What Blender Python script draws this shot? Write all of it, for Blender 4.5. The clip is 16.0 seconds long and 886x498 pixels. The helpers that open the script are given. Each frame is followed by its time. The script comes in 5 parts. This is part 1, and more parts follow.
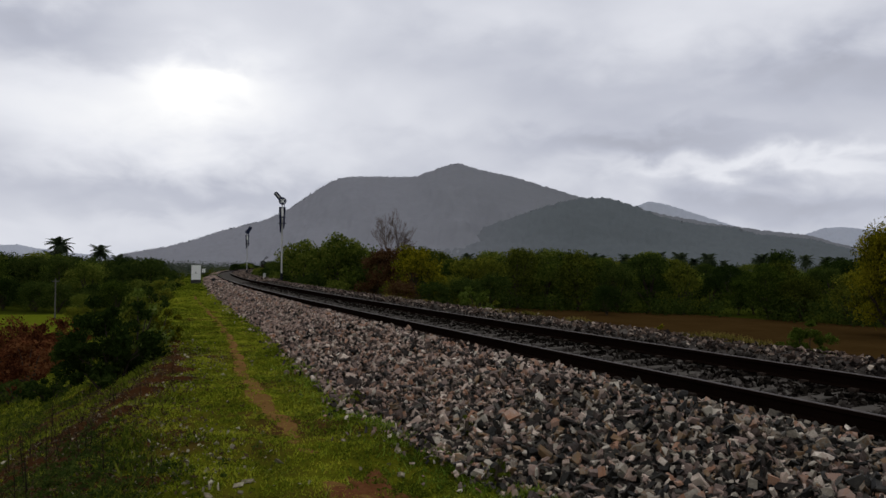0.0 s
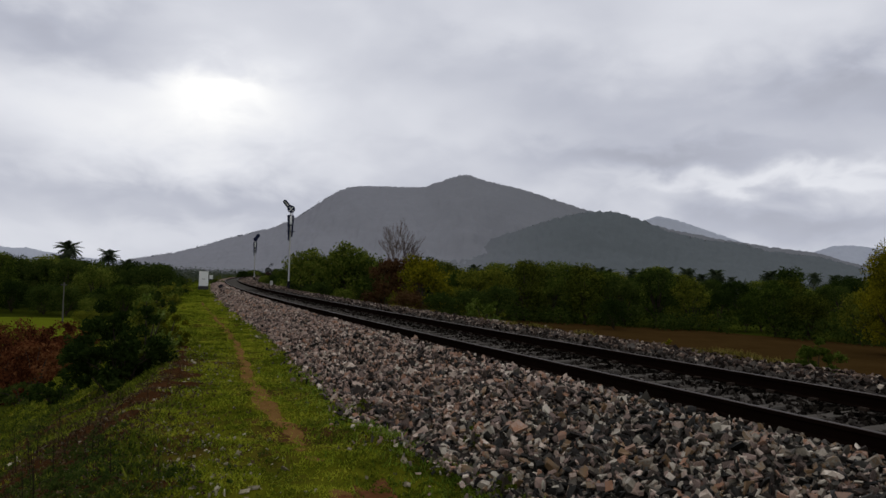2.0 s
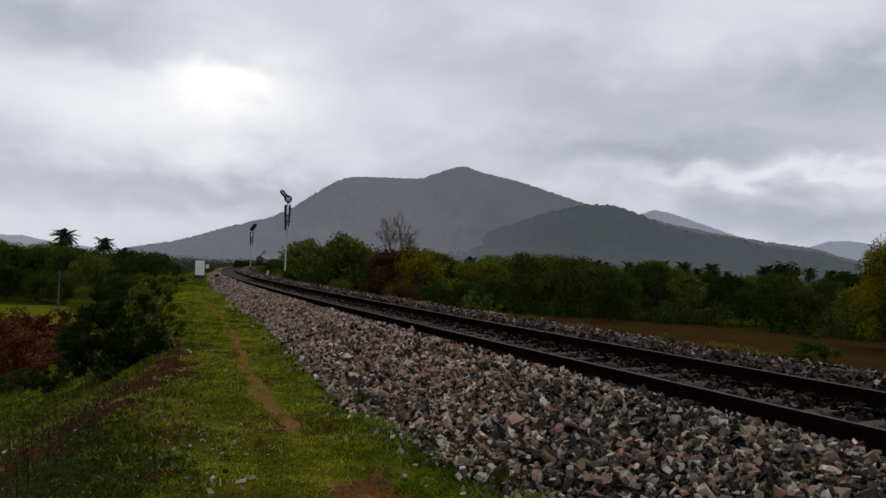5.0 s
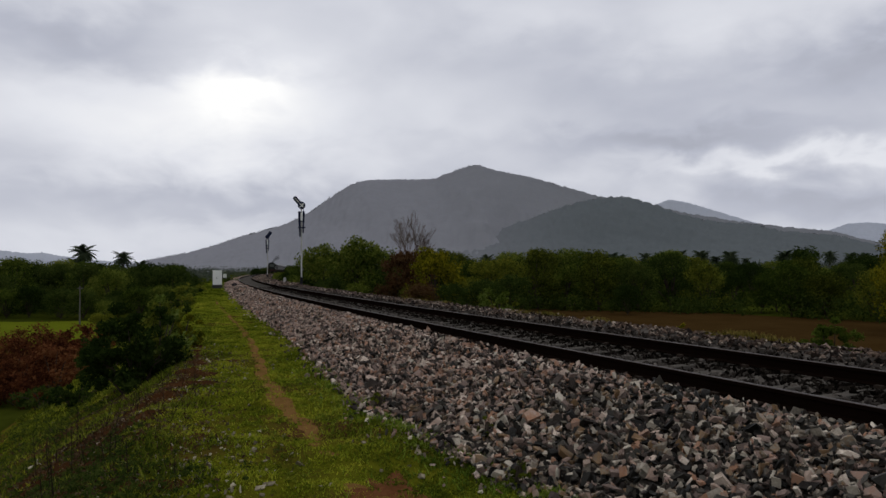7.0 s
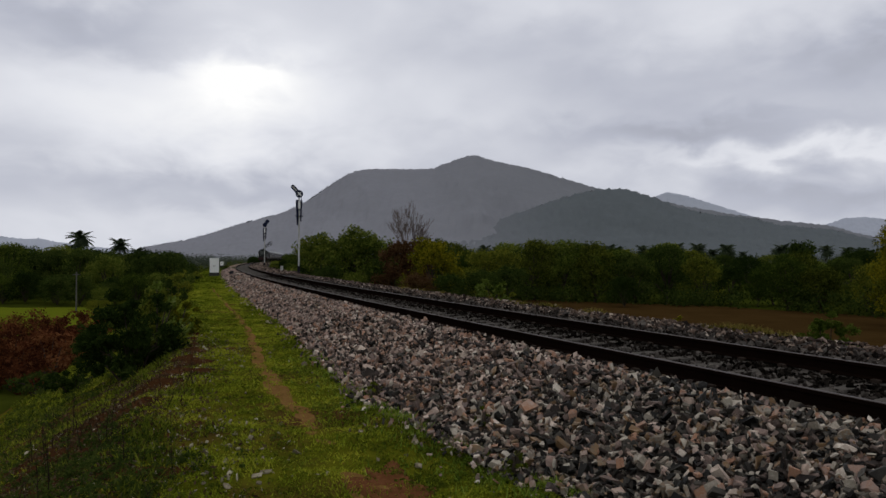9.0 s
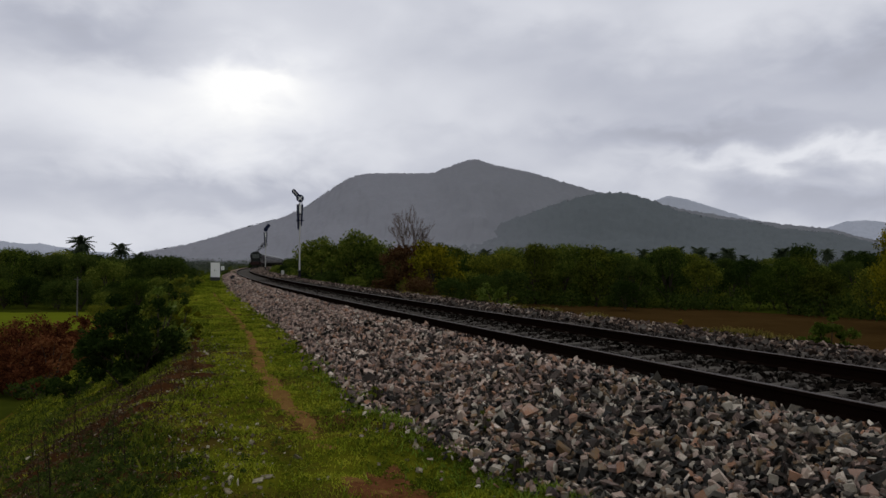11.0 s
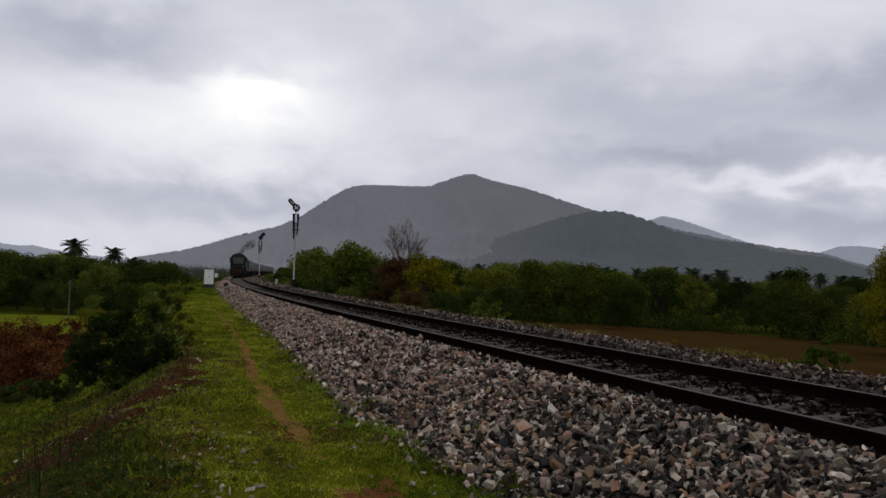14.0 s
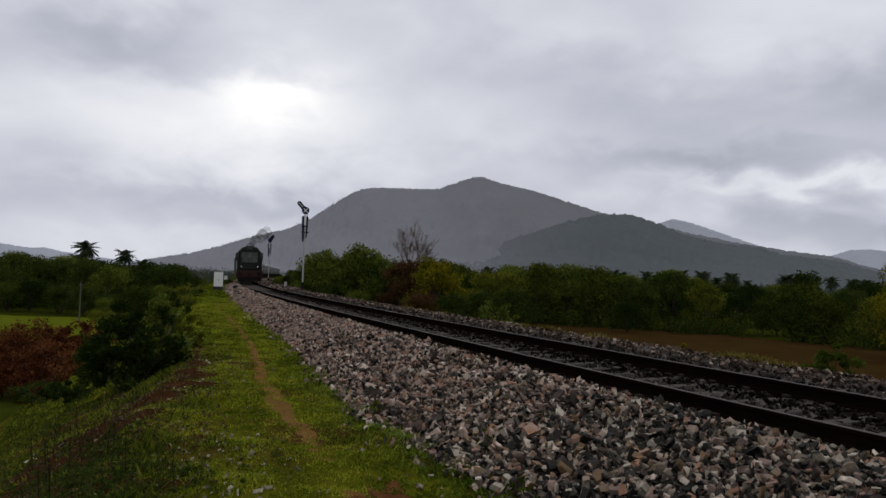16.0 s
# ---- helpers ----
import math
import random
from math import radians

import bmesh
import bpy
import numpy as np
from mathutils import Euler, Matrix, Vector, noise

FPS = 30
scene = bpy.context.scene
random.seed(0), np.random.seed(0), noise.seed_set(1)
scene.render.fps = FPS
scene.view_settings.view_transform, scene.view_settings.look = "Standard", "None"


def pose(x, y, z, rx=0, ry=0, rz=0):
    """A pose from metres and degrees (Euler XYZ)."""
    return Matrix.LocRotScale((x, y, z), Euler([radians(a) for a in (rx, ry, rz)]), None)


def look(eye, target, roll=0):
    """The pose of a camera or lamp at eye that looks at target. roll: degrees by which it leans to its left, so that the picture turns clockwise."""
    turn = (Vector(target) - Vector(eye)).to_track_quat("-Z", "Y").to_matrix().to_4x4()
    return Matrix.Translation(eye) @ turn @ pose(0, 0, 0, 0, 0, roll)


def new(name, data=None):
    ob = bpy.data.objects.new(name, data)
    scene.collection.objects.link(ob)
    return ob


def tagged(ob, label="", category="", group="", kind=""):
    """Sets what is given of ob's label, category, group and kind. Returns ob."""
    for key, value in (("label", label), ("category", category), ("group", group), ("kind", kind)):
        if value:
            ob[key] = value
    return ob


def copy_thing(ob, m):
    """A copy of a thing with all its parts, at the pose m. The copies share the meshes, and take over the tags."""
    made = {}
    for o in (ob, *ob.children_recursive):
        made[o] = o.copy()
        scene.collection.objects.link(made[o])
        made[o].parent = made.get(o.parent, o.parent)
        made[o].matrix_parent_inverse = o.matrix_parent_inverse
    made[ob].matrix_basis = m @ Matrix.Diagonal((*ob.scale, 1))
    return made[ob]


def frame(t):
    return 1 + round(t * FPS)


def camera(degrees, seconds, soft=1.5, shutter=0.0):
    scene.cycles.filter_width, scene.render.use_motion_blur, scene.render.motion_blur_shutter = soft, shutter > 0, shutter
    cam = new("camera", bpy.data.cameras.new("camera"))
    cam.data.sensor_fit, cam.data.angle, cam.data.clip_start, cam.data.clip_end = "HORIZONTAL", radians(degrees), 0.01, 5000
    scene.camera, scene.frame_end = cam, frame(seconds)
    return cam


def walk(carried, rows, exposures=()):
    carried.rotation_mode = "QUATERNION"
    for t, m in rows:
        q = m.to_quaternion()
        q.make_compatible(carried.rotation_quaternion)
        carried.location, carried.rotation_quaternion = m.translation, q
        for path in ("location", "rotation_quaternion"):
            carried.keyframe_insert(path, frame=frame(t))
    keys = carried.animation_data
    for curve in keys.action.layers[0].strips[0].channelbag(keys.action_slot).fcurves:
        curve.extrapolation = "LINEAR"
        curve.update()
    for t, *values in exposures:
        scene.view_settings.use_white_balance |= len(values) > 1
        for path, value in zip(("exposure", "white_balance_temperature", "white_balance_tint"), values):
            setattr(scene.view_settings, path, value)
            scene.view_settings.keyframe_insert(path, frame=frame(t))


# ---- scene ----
cam = camera(62.0, 16.0, soft=1.5)
ROWS = [
    (0.0, pose(0.016, 0.007, 1.23, 91.377, -0.43, 0.02)),
    (0.5, pose(0.024, -0.02, 1.226, 91.973, -0.055, 0.167)),
    (1.0, pose(0.038, -0.014, 1.23, 91.868, 0.382, 0.657)),
    (1.5, pose(0.02, -0.012, 1.23, 91.69, -0.105, 0.448)),
    (2.0, pose(-0.014, -0.007, 1.223, 92.216, -1.515, 0.534)),
    (2.5, pose(-0.022, -0.022, 1.223, 92.582, -1.874, 0.489)),
    (3.0, pose(-0.054, 0.009, 1.215, 92.818, -3.016, 0.766)),
    (3.5, pose(-0.061, 0.017, 1.209, 92.355, -3.127, 0.432)),
    (4.0, pose(-0.049, 0.041, 1.213, 91.51, -2.608, 0.304)),
    (6.5, pose(-0.003, 0.007, 1.222, 91.685, -0.723, 1.035)),
    (7.0, pose(0.035, 0.003, 1.225, 91.521, 0.404, 1.526)),
    (7.5, pose(0.044, 0.013, 1.225, 90.982, 0.798, 1.58)),
    (8.0, pose(0.017, 0.014, 1.227, 90.866, -0.055, 1.366)),
    (8.5, pose(0.017, 0.019, 1.228, 90.659, -0.088, 1.212)),
    (9.0, pose(0.017, 0.028, 1.221, 90.757, -0.207, 1.305)),
    (11.5, pose(0.023, 0.008, 1.228, 91.185, -0.084, 1.378)),
    (12.0, pose(0.021, 0.005, 1.226, 91.363, -0.429, 1.443)),
    (12.5, pose(-0.005, -0.004, 1.226, 91.599, -1.134, 1.405)),
    (13.0, pose(-0.02, 0.003, 1.223, 91.728, -1.617, 1.495)),
    (13.5, pose(-0.018, 0.012, 1.219, 91.979, -1.713, 1.175)),
    (14.0, pose(-0.024, -0.001, 1.222, 92.138, -1.725, 0.895)),
    (14.5, pose(-0.016, -0.003, 1.222, 92.149, -1.75, 1.031)),
    (15.0, pose(-0.016, -0.001, 1.222, 92.258, -1.721, 1.287)),
    (15.5, pose(-0.025, -0.006, 1.222, 92.289, -2.049, 1.555)),
    (16.0, pose(-0.015, -0.005, 1.22, 92.336, -1.839, 1.58)),
]

walk(cam, ROWS, exposures=[(0.0, 0.06), (1.0, 0.03), (2.5, 0.0), (16.0, 0.0)])

# ---- the railway's line: heading changes gently along it ----
S_LINE = np.arange(-80.0, 760.0, 0.1)


def heading(s):
    a = np.clip(s, -80, 277)
    return -0.42166 + 0.00151 * a - 2.728e-6 * a * a


TH = heading(S_LINE)
CX, CY = np.cumsum(np.sin(TH)) * 0.1, np.cumsum(np.cos(TH)) * 0.1
CX += 6.82 * math.cos(-0.42166) - CX[800]
CY += 6.82 * math.sin(0.42166) - CY[800]


def line_xy(s, u):
    """World x, y at s metres along the line and u metres to its right."""
    th = np.interp(s, S_LINE, TH)
    return np.interp(s, S_LINE, CX) + u * np.cos(th), np.interp(s, S_LINE, CY) - u * np.sin(th)


def at(s, u, z=0.0):
    x, y = line_xy(s, u)
    return Vector((float(x), float(y), z))


def yaw_at(s):
    return -math.degrees(float(np.interp(s, S_LINE, TH)))


PLAIN = -3.0


def cess(s):
    """Height of the walked strip beside the ballast."""
    return np.interp(s, [0, 10, 35, 70], [-0.66, -0.64, -0.58, -0.48])


def toe(s):
    return np.interp(s, [-5, 5, 8.5, 11.5, 17, 24, 37, 70], [-3.4, -3.75, -4.05, -3.92, -3.45, -3.12, -2.9, -2.6])


def brow(s):
    """Where the walked strip ends and the bank falls away on its left."""
    return np.interp(s, [-10, 0, 8, 16, 35, 60], [-8.4, -7.9, -7.0, -6.0, -5.1, -4.5])


def bank_z(s, u):
    """Height of the bank, ballast included, at s, u (arrays)."""
    s, u = np.broadcast_arrays(np.asarray(s, float), np.asarray(u, float))
    c, t, b = cess(s), toe(s), brow(s)
    crest = -0.16
    z = np.full(s.shape, -0.19)
    z = np.where(u < -1.75, crest + (c - crest) * np.clip((-1.75 - u) / (-1.75 - t), 0, 1), z)
    z = np.where(u < b, c - (b - u) * 0.52, z)
    z = np.where(u > 1.4, -0.10 + 0.06 * np.clip((u - 1.4) / 1.2, 0, 1), z)
    z = np.where(u > 3.2, -0.04 - (u - 3.2) * 0.5, z)
    return np.maximum(z, PLAIN - 0.4)


# ---- light: an overcast evening sky, the sun behind thin cloud ahead ----
SUN_AZ, SUN_EL = radians(-16.5), radians(13.2)


class Nodes:
    """Short hand for building node trees."""

    def __init__(self, tree):
        self.t = tree
        tree.nodes.clear()

    def n(self, kind, **values):
        node = self.t.nodes.new(kind)
        for key, value in values.items():
            if key in node.inputs:
                self.put(value, node.inputs[key])
        return node

    def put(self, value, socket):
        if isinstance(value, bpy.types.NodeSocket):
            self.t.links.new(value, socket)
        else:
            socket.default_value = value

    def math(self, op, a, b=0.0, c=0.0, clamp=False):
        node = self.t.nodes.new("ShaderNodeMath")
        node.operation, node.use_clamp = op, clamp
        for i, v in enumerate((a, b, c)):
            self.put(v, node.inputs[i])
        return node.outputs[0]

    def vmath(self, op, a, b=(0, 0, 0)):
        node = self.t.nodes.new("ShaderNodeVectorMath")
        node.operation = op
        self.put(a, node.inputs[0])
        self.put(b, node.inputs[1])
        return node.outputs[0]

    def noise(self, vec, scale, detail=4.0, rough=0.55, distort=0.0):
        node = self.t.nodes.new("ShaderNodeTexNoise")
        if vec is not None:
            self.put(vec, node.inputs["Vector"])
        for k, v in (("Scale", scale), ("Detail", detail), ("Roughness", rough), ("Distortion", distort)):
            node.inputs[k].default_value = v
        return node.outputs["Fac"]

    def ramp(self, fac, stops):
        node = self.t.nodes.new("ShaderNodeValToRGB")
        self.put(fac, node.inputs[0])
        e = node.color_ramp.elements
        while len(e) < len(stops):
            e.new(0.5)
        for el, (p, c) in zip(e, stops):
            el.position, el.color = p, (*c, 1) if len(c) == 3 else c
        return node.outputs[0]

    def mix(self, fac, a, b, mode="MIX"):
        node = self.t.nodes.new("ShaderNodeMix")
        node.data_type, node.blend_type = "RGBA", mode
        self.put(fac, node.inputs[0])
        for v, s in ((a, node.inputs[6]), (b, node.inputs[7])):
            self.put((*v, 1) if isinstance(v, tuple) and len(v) == 3 else v, s)
        return node.outputs[2]


# cloud masses: azimuth, elevation, half width, half height (degrees), brightness
CLOUDS = [(-18.2, 13.2, 3.2, 1.3, 0.26), (-18.8, 12.6, 7.0, 3.2, 0.20), (-20.0, 10.6, 14.0, 4.0, 0.16), (17.0, 9.5, 15.0, 1.3, -0.13), (23.0, 7.5, 11.0, 0.7, 0.16),
          (-30.0, 15.4, 7.0, 2.4, -0.17), (-30.0, 20.5, 6.0, 2.0, 0.10), (29.0, 13.0, 9.0, 2.8, -0.18), (12.0, 13.4, 9.0, 2.0, -0.08), (20.0, 18.0, 14.0, 2.2, 0.05),
          (3.0, 16.5, 8.0, 1.6, -0.06), (-17.0, 5.0, 15.0, 1.5, -0.16), (-24.0, 2.7, 10.0, 0.8, 0.02), (0.0, 7.5, 8.0, 2.0, -0.05), (24.0, 4.4, 12.0, 1.6, -0.13)]


def cloud_colour(k, way):
    """Colour of the clouded sky in the direction way."""
    d = k.vmath("NORMALIZE", way)
    sep = k.n("ShaderNodeSeparateXYZ", Vector=d)
    az = k.math("ARCTAN2", sep.outputs[0], sep.outputs[1])
    el = k.math("ARCSINE", sep.outputs[2])
    flat = k.n("ShaderNodeCombineXYZ", X=k.math("MULTIPLY", az, 2.6), Y=k.math("MULTIPLY", el, 5.0))
    big = k.noise(flat.outputs[0], 1.7, 4, 0.45, 0.25)
    fine = k.noise(flat.outputs[0], 5.0, 4, 0.5, 0.3)
    v = k.math("MULTIPLY_ADD", big, 0.34, 0.452)
    v = k.math("MULTIPLY_ADD", fine, 0.07, k.math("SUBTRACT", v, 0.035))
    wob = k.math("MULTIPLY_ADD", fine, 0.09, -0.045)
    for a, e, w, h, gain in CLOUDS:
        x = k.math("DIVIDE", k.math("SUBTRACT", az, radians(a)), radians(w))
        y = k.math("DIVIDE", k.math("ADD", k.math("SUBTRACT", el, radians(e)), wob), radians(h))
        r = k.math("ADD", k.math("MULTIPLY", x, x), k.math("MULTIPLY", y, y))
        v = k.math("MULTIPLY_ADD", k.math("POWER", 2.718, k.math("MULTIPLY", r, -1.0)), gain, v)
    return k.ramp(v, [(0.0, (0.0, 0.0, 0.0)), (0.3, (0.275, 0.285, 0.335)), (0.5, (0.47, 0.491, 0.572)), (0.75, (0.76, 0.775, 0.83)), (1.0, (1.0, 1.0, 1.0))])


world = bpy.data.worlds.new("overcast_sky")
scene.world = world
world.use_nodes = True
k = Nodes(world.node_tree)
coord = k.n("ShaderNodeTexCoord")
sky = k.n("ShaderNodeTexSky")
sky.sky_type, sky.sun_disc, sky.sun_elevation, sky.sun_rotation = "NISHITA", False, SUN_EL, SUN_AZ
clear = k.n("ShaderNodeBackground", Color=sky.outputs[0], Strength=0.05)
up = k.n("ShaderNodeSeparateXYZ", Vector=k.vmath("NORMALIZE", coord.outputs["Generated"])).outputs[2]
dome = k.math("MULTIPLY_ADD", k.math("MAXIMUM", up, 0.0), 0.78, 0.26)  # an overcast sky is brightest overhead
warm = k.mix(1.0, cloud_colour(k, coord.outputs["Generated"]), (1.05, 0.97, 0.83), "MULTIPLY")  # evening light behind us
cover = k.n("ShaderNodeBackground", Color=warm, Strength=dome)
both = k.n("ShaderNodeAddShader")
k.t.links.new(clear.outputs[0], both.inputs[0])
k.t.links.new(cover.outputs[0], both.inputs[1])
k.t.links.new(both.outputs[0], k.n("ShaderNodeOutputWorld").inputs[0])

sun = new("sun", bpy.data.lights.new("sun", "SUN"))
sun.data.energy, sun.data.angle, sun.data.color = 0.7, radians(16), (1.0, 0.96, 0.9)
to_sun = Vector((math.sin(SUN_AZ) * math.cos(SUN_EL), math.cos(SUN_AZ) * math.cos(SUN_EL), math.sin(SUN_EL)))
sun.matrix_world = look(to_sun * 50, (0, 0, 0))
scene.view_settings.exposure = 0.0


# ---- materials ----
def material(name, stops, scale=3.0, rough=0.8, bump=0.3, fine=25.0, metal=0.0, per=None, spread=0.35, spec=0.06, big=None, amp=1.0):
    """Noise between the stops' colours at two scales; per: 'object' or 'island' shifts each piece's tone."""
    m = bpy.data.materials.new(name)
    m.use_nodes = True
    k = Nodes(m.node_tree)
    co = k.n("ShaderNodeTexCoord").outputs["Object"]
    a, b = k.noise(co, scale, 5, 0.6), k.noise(co, fine, 4, 0.6)
    f = k.math("MULTIPLY_ADD", b, 0.45, k.math("MULTIPLY", a, 0.55))
    if amp != 1.0:
        f = k.math("MULTIPLY_ADD", k.math("SUBTRACT", f, 0.5), amp, 0.5)
    if per:
        rnd = k.n("ShaderNodeObjectInfo").outputs["Random"] if per == "object" else k.n("ShaderNodeNewGeometry").outputs["Random Per Island"]
        f = k.math("MULTIPLY_ADD", k.math("SUBTRACT", rnd, 0.5), spread * 2, f)
    col = k.ramp(f, stops)
    if big:
        wide = k.noise(co, big[0], 4, 0.6)
        col = k.mix(k.ramp(wide, [(big[1], (0, 0, 0)), (big[2], (1, 1, 1))]), col, k.mix(f, tuple(big[3]), tuple(big[4])))
    p = k.n("ShaderNodeBsdfPrincipled", **{"Base Color": col, "Metallic": metal, "Specular IOR Level": spec})
    k.put(k.math("MULTIPLY_ADD", b, 0.25, rough - 0.12), p.inputs["Roughness"])
    if bump:
        bp = k.n("ShaderNodeBump", Height=f, Strength=bump, Distance=0.02)
        k.t.links.new(bp.outputs[0], p.inputs["Normal"])
    k.t.links.new(p.outputs[0], k.n("ShaderNodeOutputMaterial").inputs[0])
    return m


def leafy(name, dark, light, other=None, spread=0.3, thin=0.35, turf=0.0):
    """Leaves: tones by leaf and by clump, some light passing through."""
    m = bpy.data.materials.new(name)
    m.use_nodes = True
    k = Nodes(m.node_tree)
    co = k.n("ShaderNodeTexCoord").outputs["Object"]
    f = k.math("MULTIPLY_ADD", k.math("SUBTRACT", k.n("ShaderNodeNewGeometry").outputs["Random Per Island"], 0.5), spread * 2, k.noise(co, 0.8, 3))
    f = k.math("MULTIPLY_ADD", k.math("SUBTRACT", k.n("ShaderNodeObjectInfo").outputs["Random"], 0.5), 0.58, f)
    if turf:
        f = k.math("MULTIPLY_ADD", k.math("SUBTRACT", k.noise(co, 1.6, 4, 0.6), 0.5), turf, f)
        f = k.math("MULTIPLY_ADD", k.math("SUBTRACT", k.noise(co, 7.0, 3, 0.6), 0.5), turf * 0.8, f)
    col = k.ramp(f, [(0.2, dark), (0.6, light), (0.95, other or light)])
    p = k.n("ShaderNodeBsdfDiffuse", Color=col, Roughness=0.5)
    tr = k.n("ShaderNodeBsdfTranslucent", Color=col)
    mx = k.n("ShaderNodeMixShader", Fac=thin)
    k.t.links.new(p.outputs[0], mx.inputs[1])
    k.t.links.new(tr.outputs[0], mx.inputs[2])
    k.t.links.new(mx.outputs[0], k.n("ShaderNodeOutputMaterial").inputs[0])
    return m


def glow(name, colour, strength):
    m = bpy.data.materials.new(name)
    m.use_nodes = True
    k = Nodes(m.node_tree)
    e = k.n("ShaderNodeEmission", Color=(*colour, 1), Strength=strength)
    k.t.links.new(e.outputs[0], k.n("ShaderNodeOutputMaterial").inputs[0])
    return m


STONE_STOPS = [(0.05, (0.010, 0.008, 0.007)), (0.25, (0.046, 0.036, 0.031)), (0.45, (0.185, 0.136, 0.118)), (0.6, (0.33, 0.237, 0.2)), (0.7, (0.34, 0.170, 0.095)), (0.78, (0.385, 0.285, 0.236)), (0.9, (0.53, 0.415, 0.345)), (1.0, (0.78, 0.69, 0.59))]
DUSK_STOPS = [(0.05, (0.010, 0.007, 0.006)), (0.35, (0.040, 0.028, 0.023)), (0.6, (0.115, 0.08, 0.063)), (0.8, (0.23, 0.165, 0.13)), (1.0, (0.58, 0.49, 0.41))]
M_STONE = material("ballast_stone", STONE_STOPS, 9, 0.6, 0.5, 60, per="island", spread=0.47, spec=0.12, amp=0.55)
M_GREY = material("grey_ballast_stone", [(0.05, (0.005, 0.0045, 0.004)), (0.3, (0.022, 0.020, 0.017)), (0.5, (0.075, 0.066, 0.054)), (0.63, (0.15, 0.128, 0.102)), (0.72, (0.235, 0.135, 0.062)), (0.8, (0.23, 0.195, 0.155)), (1.0, (0.54, 0.48, 0.40))], 9, 0.55, 0.5, 60, per="island", spread=0.5, spec=0.2, amp=0.6)
# near-black: oil and the shade at the rail's foot in one colour
M_OIL_SHADE = material("oil_and_shade_stone", [(0.1, (0.003, 0.0025, 0.002)), (0.6, (0.009, 0.0075, 0.006)), (0.95, (0.030, 0.025, 0.021))], 6, 0.9, 0.4, 40, per="island", spread=0.4, spec=0.0)
# darker brown stones for the far side of the track
M_DUSK = material("dark_brown_stone", DUSK_STOPS, 9, 0.7, 0.5, 60, per="island", spread=0.45, spec=0.06, amp=0.55)
# paler brown for the stones further along the line
M_FARSTONE = material("far_pale_brown_stone", [(0.1, (0.07, 0.051, 0.044)), (0.5, (0.31, 0.222, 0.19)), (0.9, (0.56, 0.43, 0.365))], 9, 0.8, 0.4, 60, per="island", spread=0.35, spec=0.06, amp=0.55)
M_GREYWOOD = material("weathered_grey_wood", [(0.2, (0.07, 0.066, 0.06)), (0.8, (0.17, 0.16, 0.145))], 3, 0.9, 0.4, 25)
M_STONE_ONE = material("ballast_stone_single", STONE_STOPS, 9, 0.6, 0.5, 60, per="object", spread=0.47, spec=0.12, amp=0.55)
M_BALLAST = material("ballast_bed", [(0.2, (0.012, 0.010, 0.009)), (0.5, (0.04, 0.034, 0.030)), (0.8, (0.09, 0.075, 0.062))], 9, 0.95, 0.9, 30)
M_DARKSTONE = material("dark_ballast", [(0.1, (0.008, 0.006, 0.005)), (0.5, (0.030, 0.025, 0.022)), (0.9, (0.15, 0.132, 0.118))], 6, 0.8, 0.4, 40, per="island", spread=0.4, spec=0.02)
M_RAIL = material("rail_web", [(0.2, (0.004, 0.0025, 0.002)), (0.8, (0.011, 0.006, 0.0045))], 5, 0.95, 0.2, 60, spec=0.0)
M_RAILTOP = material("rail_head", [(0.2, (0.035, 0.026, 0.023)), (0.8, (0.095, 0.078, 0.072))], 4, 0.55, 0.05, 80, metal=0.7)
M_SLEEPER = material("concrete_sleeper", [(0.2, (0.040, 0.036, 0.032)), (0.8, (0.15, 0.138, 0.125))], 4, 0.85, 0.3, 50, spec=0.0)
M_CLIP = material("rail_clip", [(0.2, (0.02, 0.015, 0.012)), (0.8, (0.05, 0.035, 0.028))], 5, 0.7, 0.1)
M_BANK = material("grassy_bank", [(0.3, (0.034, 0.040, 0.004)), (0.5, (0.09, 0.096, 0.007)), (0.75, (0.16, 0.145, 0.014))], 1.6, 0.95, 0.9, 22, spec=0.0,
                  big=(0.45, 0.47, 0.60, (0.040, 0.019, 0.007), (0.11, 0.055, 0.022)))
M_SOIL = material("trodden_soil", [(0.25, (0.08, 0.055, 0.014)), (0.45, (0.16, 0.088, 0.028)), (0.65, (0.225, 0.125, 0.046)), (0.85, (0.31, 0.20, 0.10))], 5, 0.95, 0.6, 26, spec=0.0)
M_CLAY = material("worn_red_clay", [(0.25, (0.05, 0.03, 0.010)), (0.45, (0.11, 0.045, 0.018)), (0.8, (0.20, 0.085, 0.042))], 6, 0.95, 0.6, 30, spec=0.0)
M_REDSOIL = material("red_soil", [(0.2, (0.016, 0.008, 0.003)), (0.55, (0.058, 0.025, 0.010)), (0.85, (0.14, 0.072, 0.034))], 2.4, 0.95, 0.7, 20, spec=0.0)
M_PLAIN = material("plain_ground", [(0.25, (0.02, 0.028, 0.004)), (0.55, (0.04, 0.05, 0.006)), (0.85, (0.07, 0.07, 0.012))], 0.12, 0.95, 0.3, 1.5, spec=0.0)
M_FIELD = material("bare_field", [(0.2, (0.026, 0.014, 0.004)), (0.55, (0.052, 0.030, 0.010)), (0.85, (0.085, 0.054, 0.02))], 0.35, 0.95, 0.4, 4, spec=0.0)
M_MEADOW = material("meadow", [(0.2, (0.07, 0.095, 0.006)), (0.8, (0.15, 0.17, 0.014))], 0.3, 0.95, 0.3, 5, spec=0.0)
M_GRASS = leafy("grass_blade", (0.040, 0.060, 0.006), (0.235, 0.285, 0.022), (0.41, 0.41, 0.04), 0.26, turf=0.9)
M_FOOT = leafy("fresh_grass_blade", (0.04, 0.075, 0.01), (0.15, 0.24, 0.03), (0.32, 0.38, 0.06))
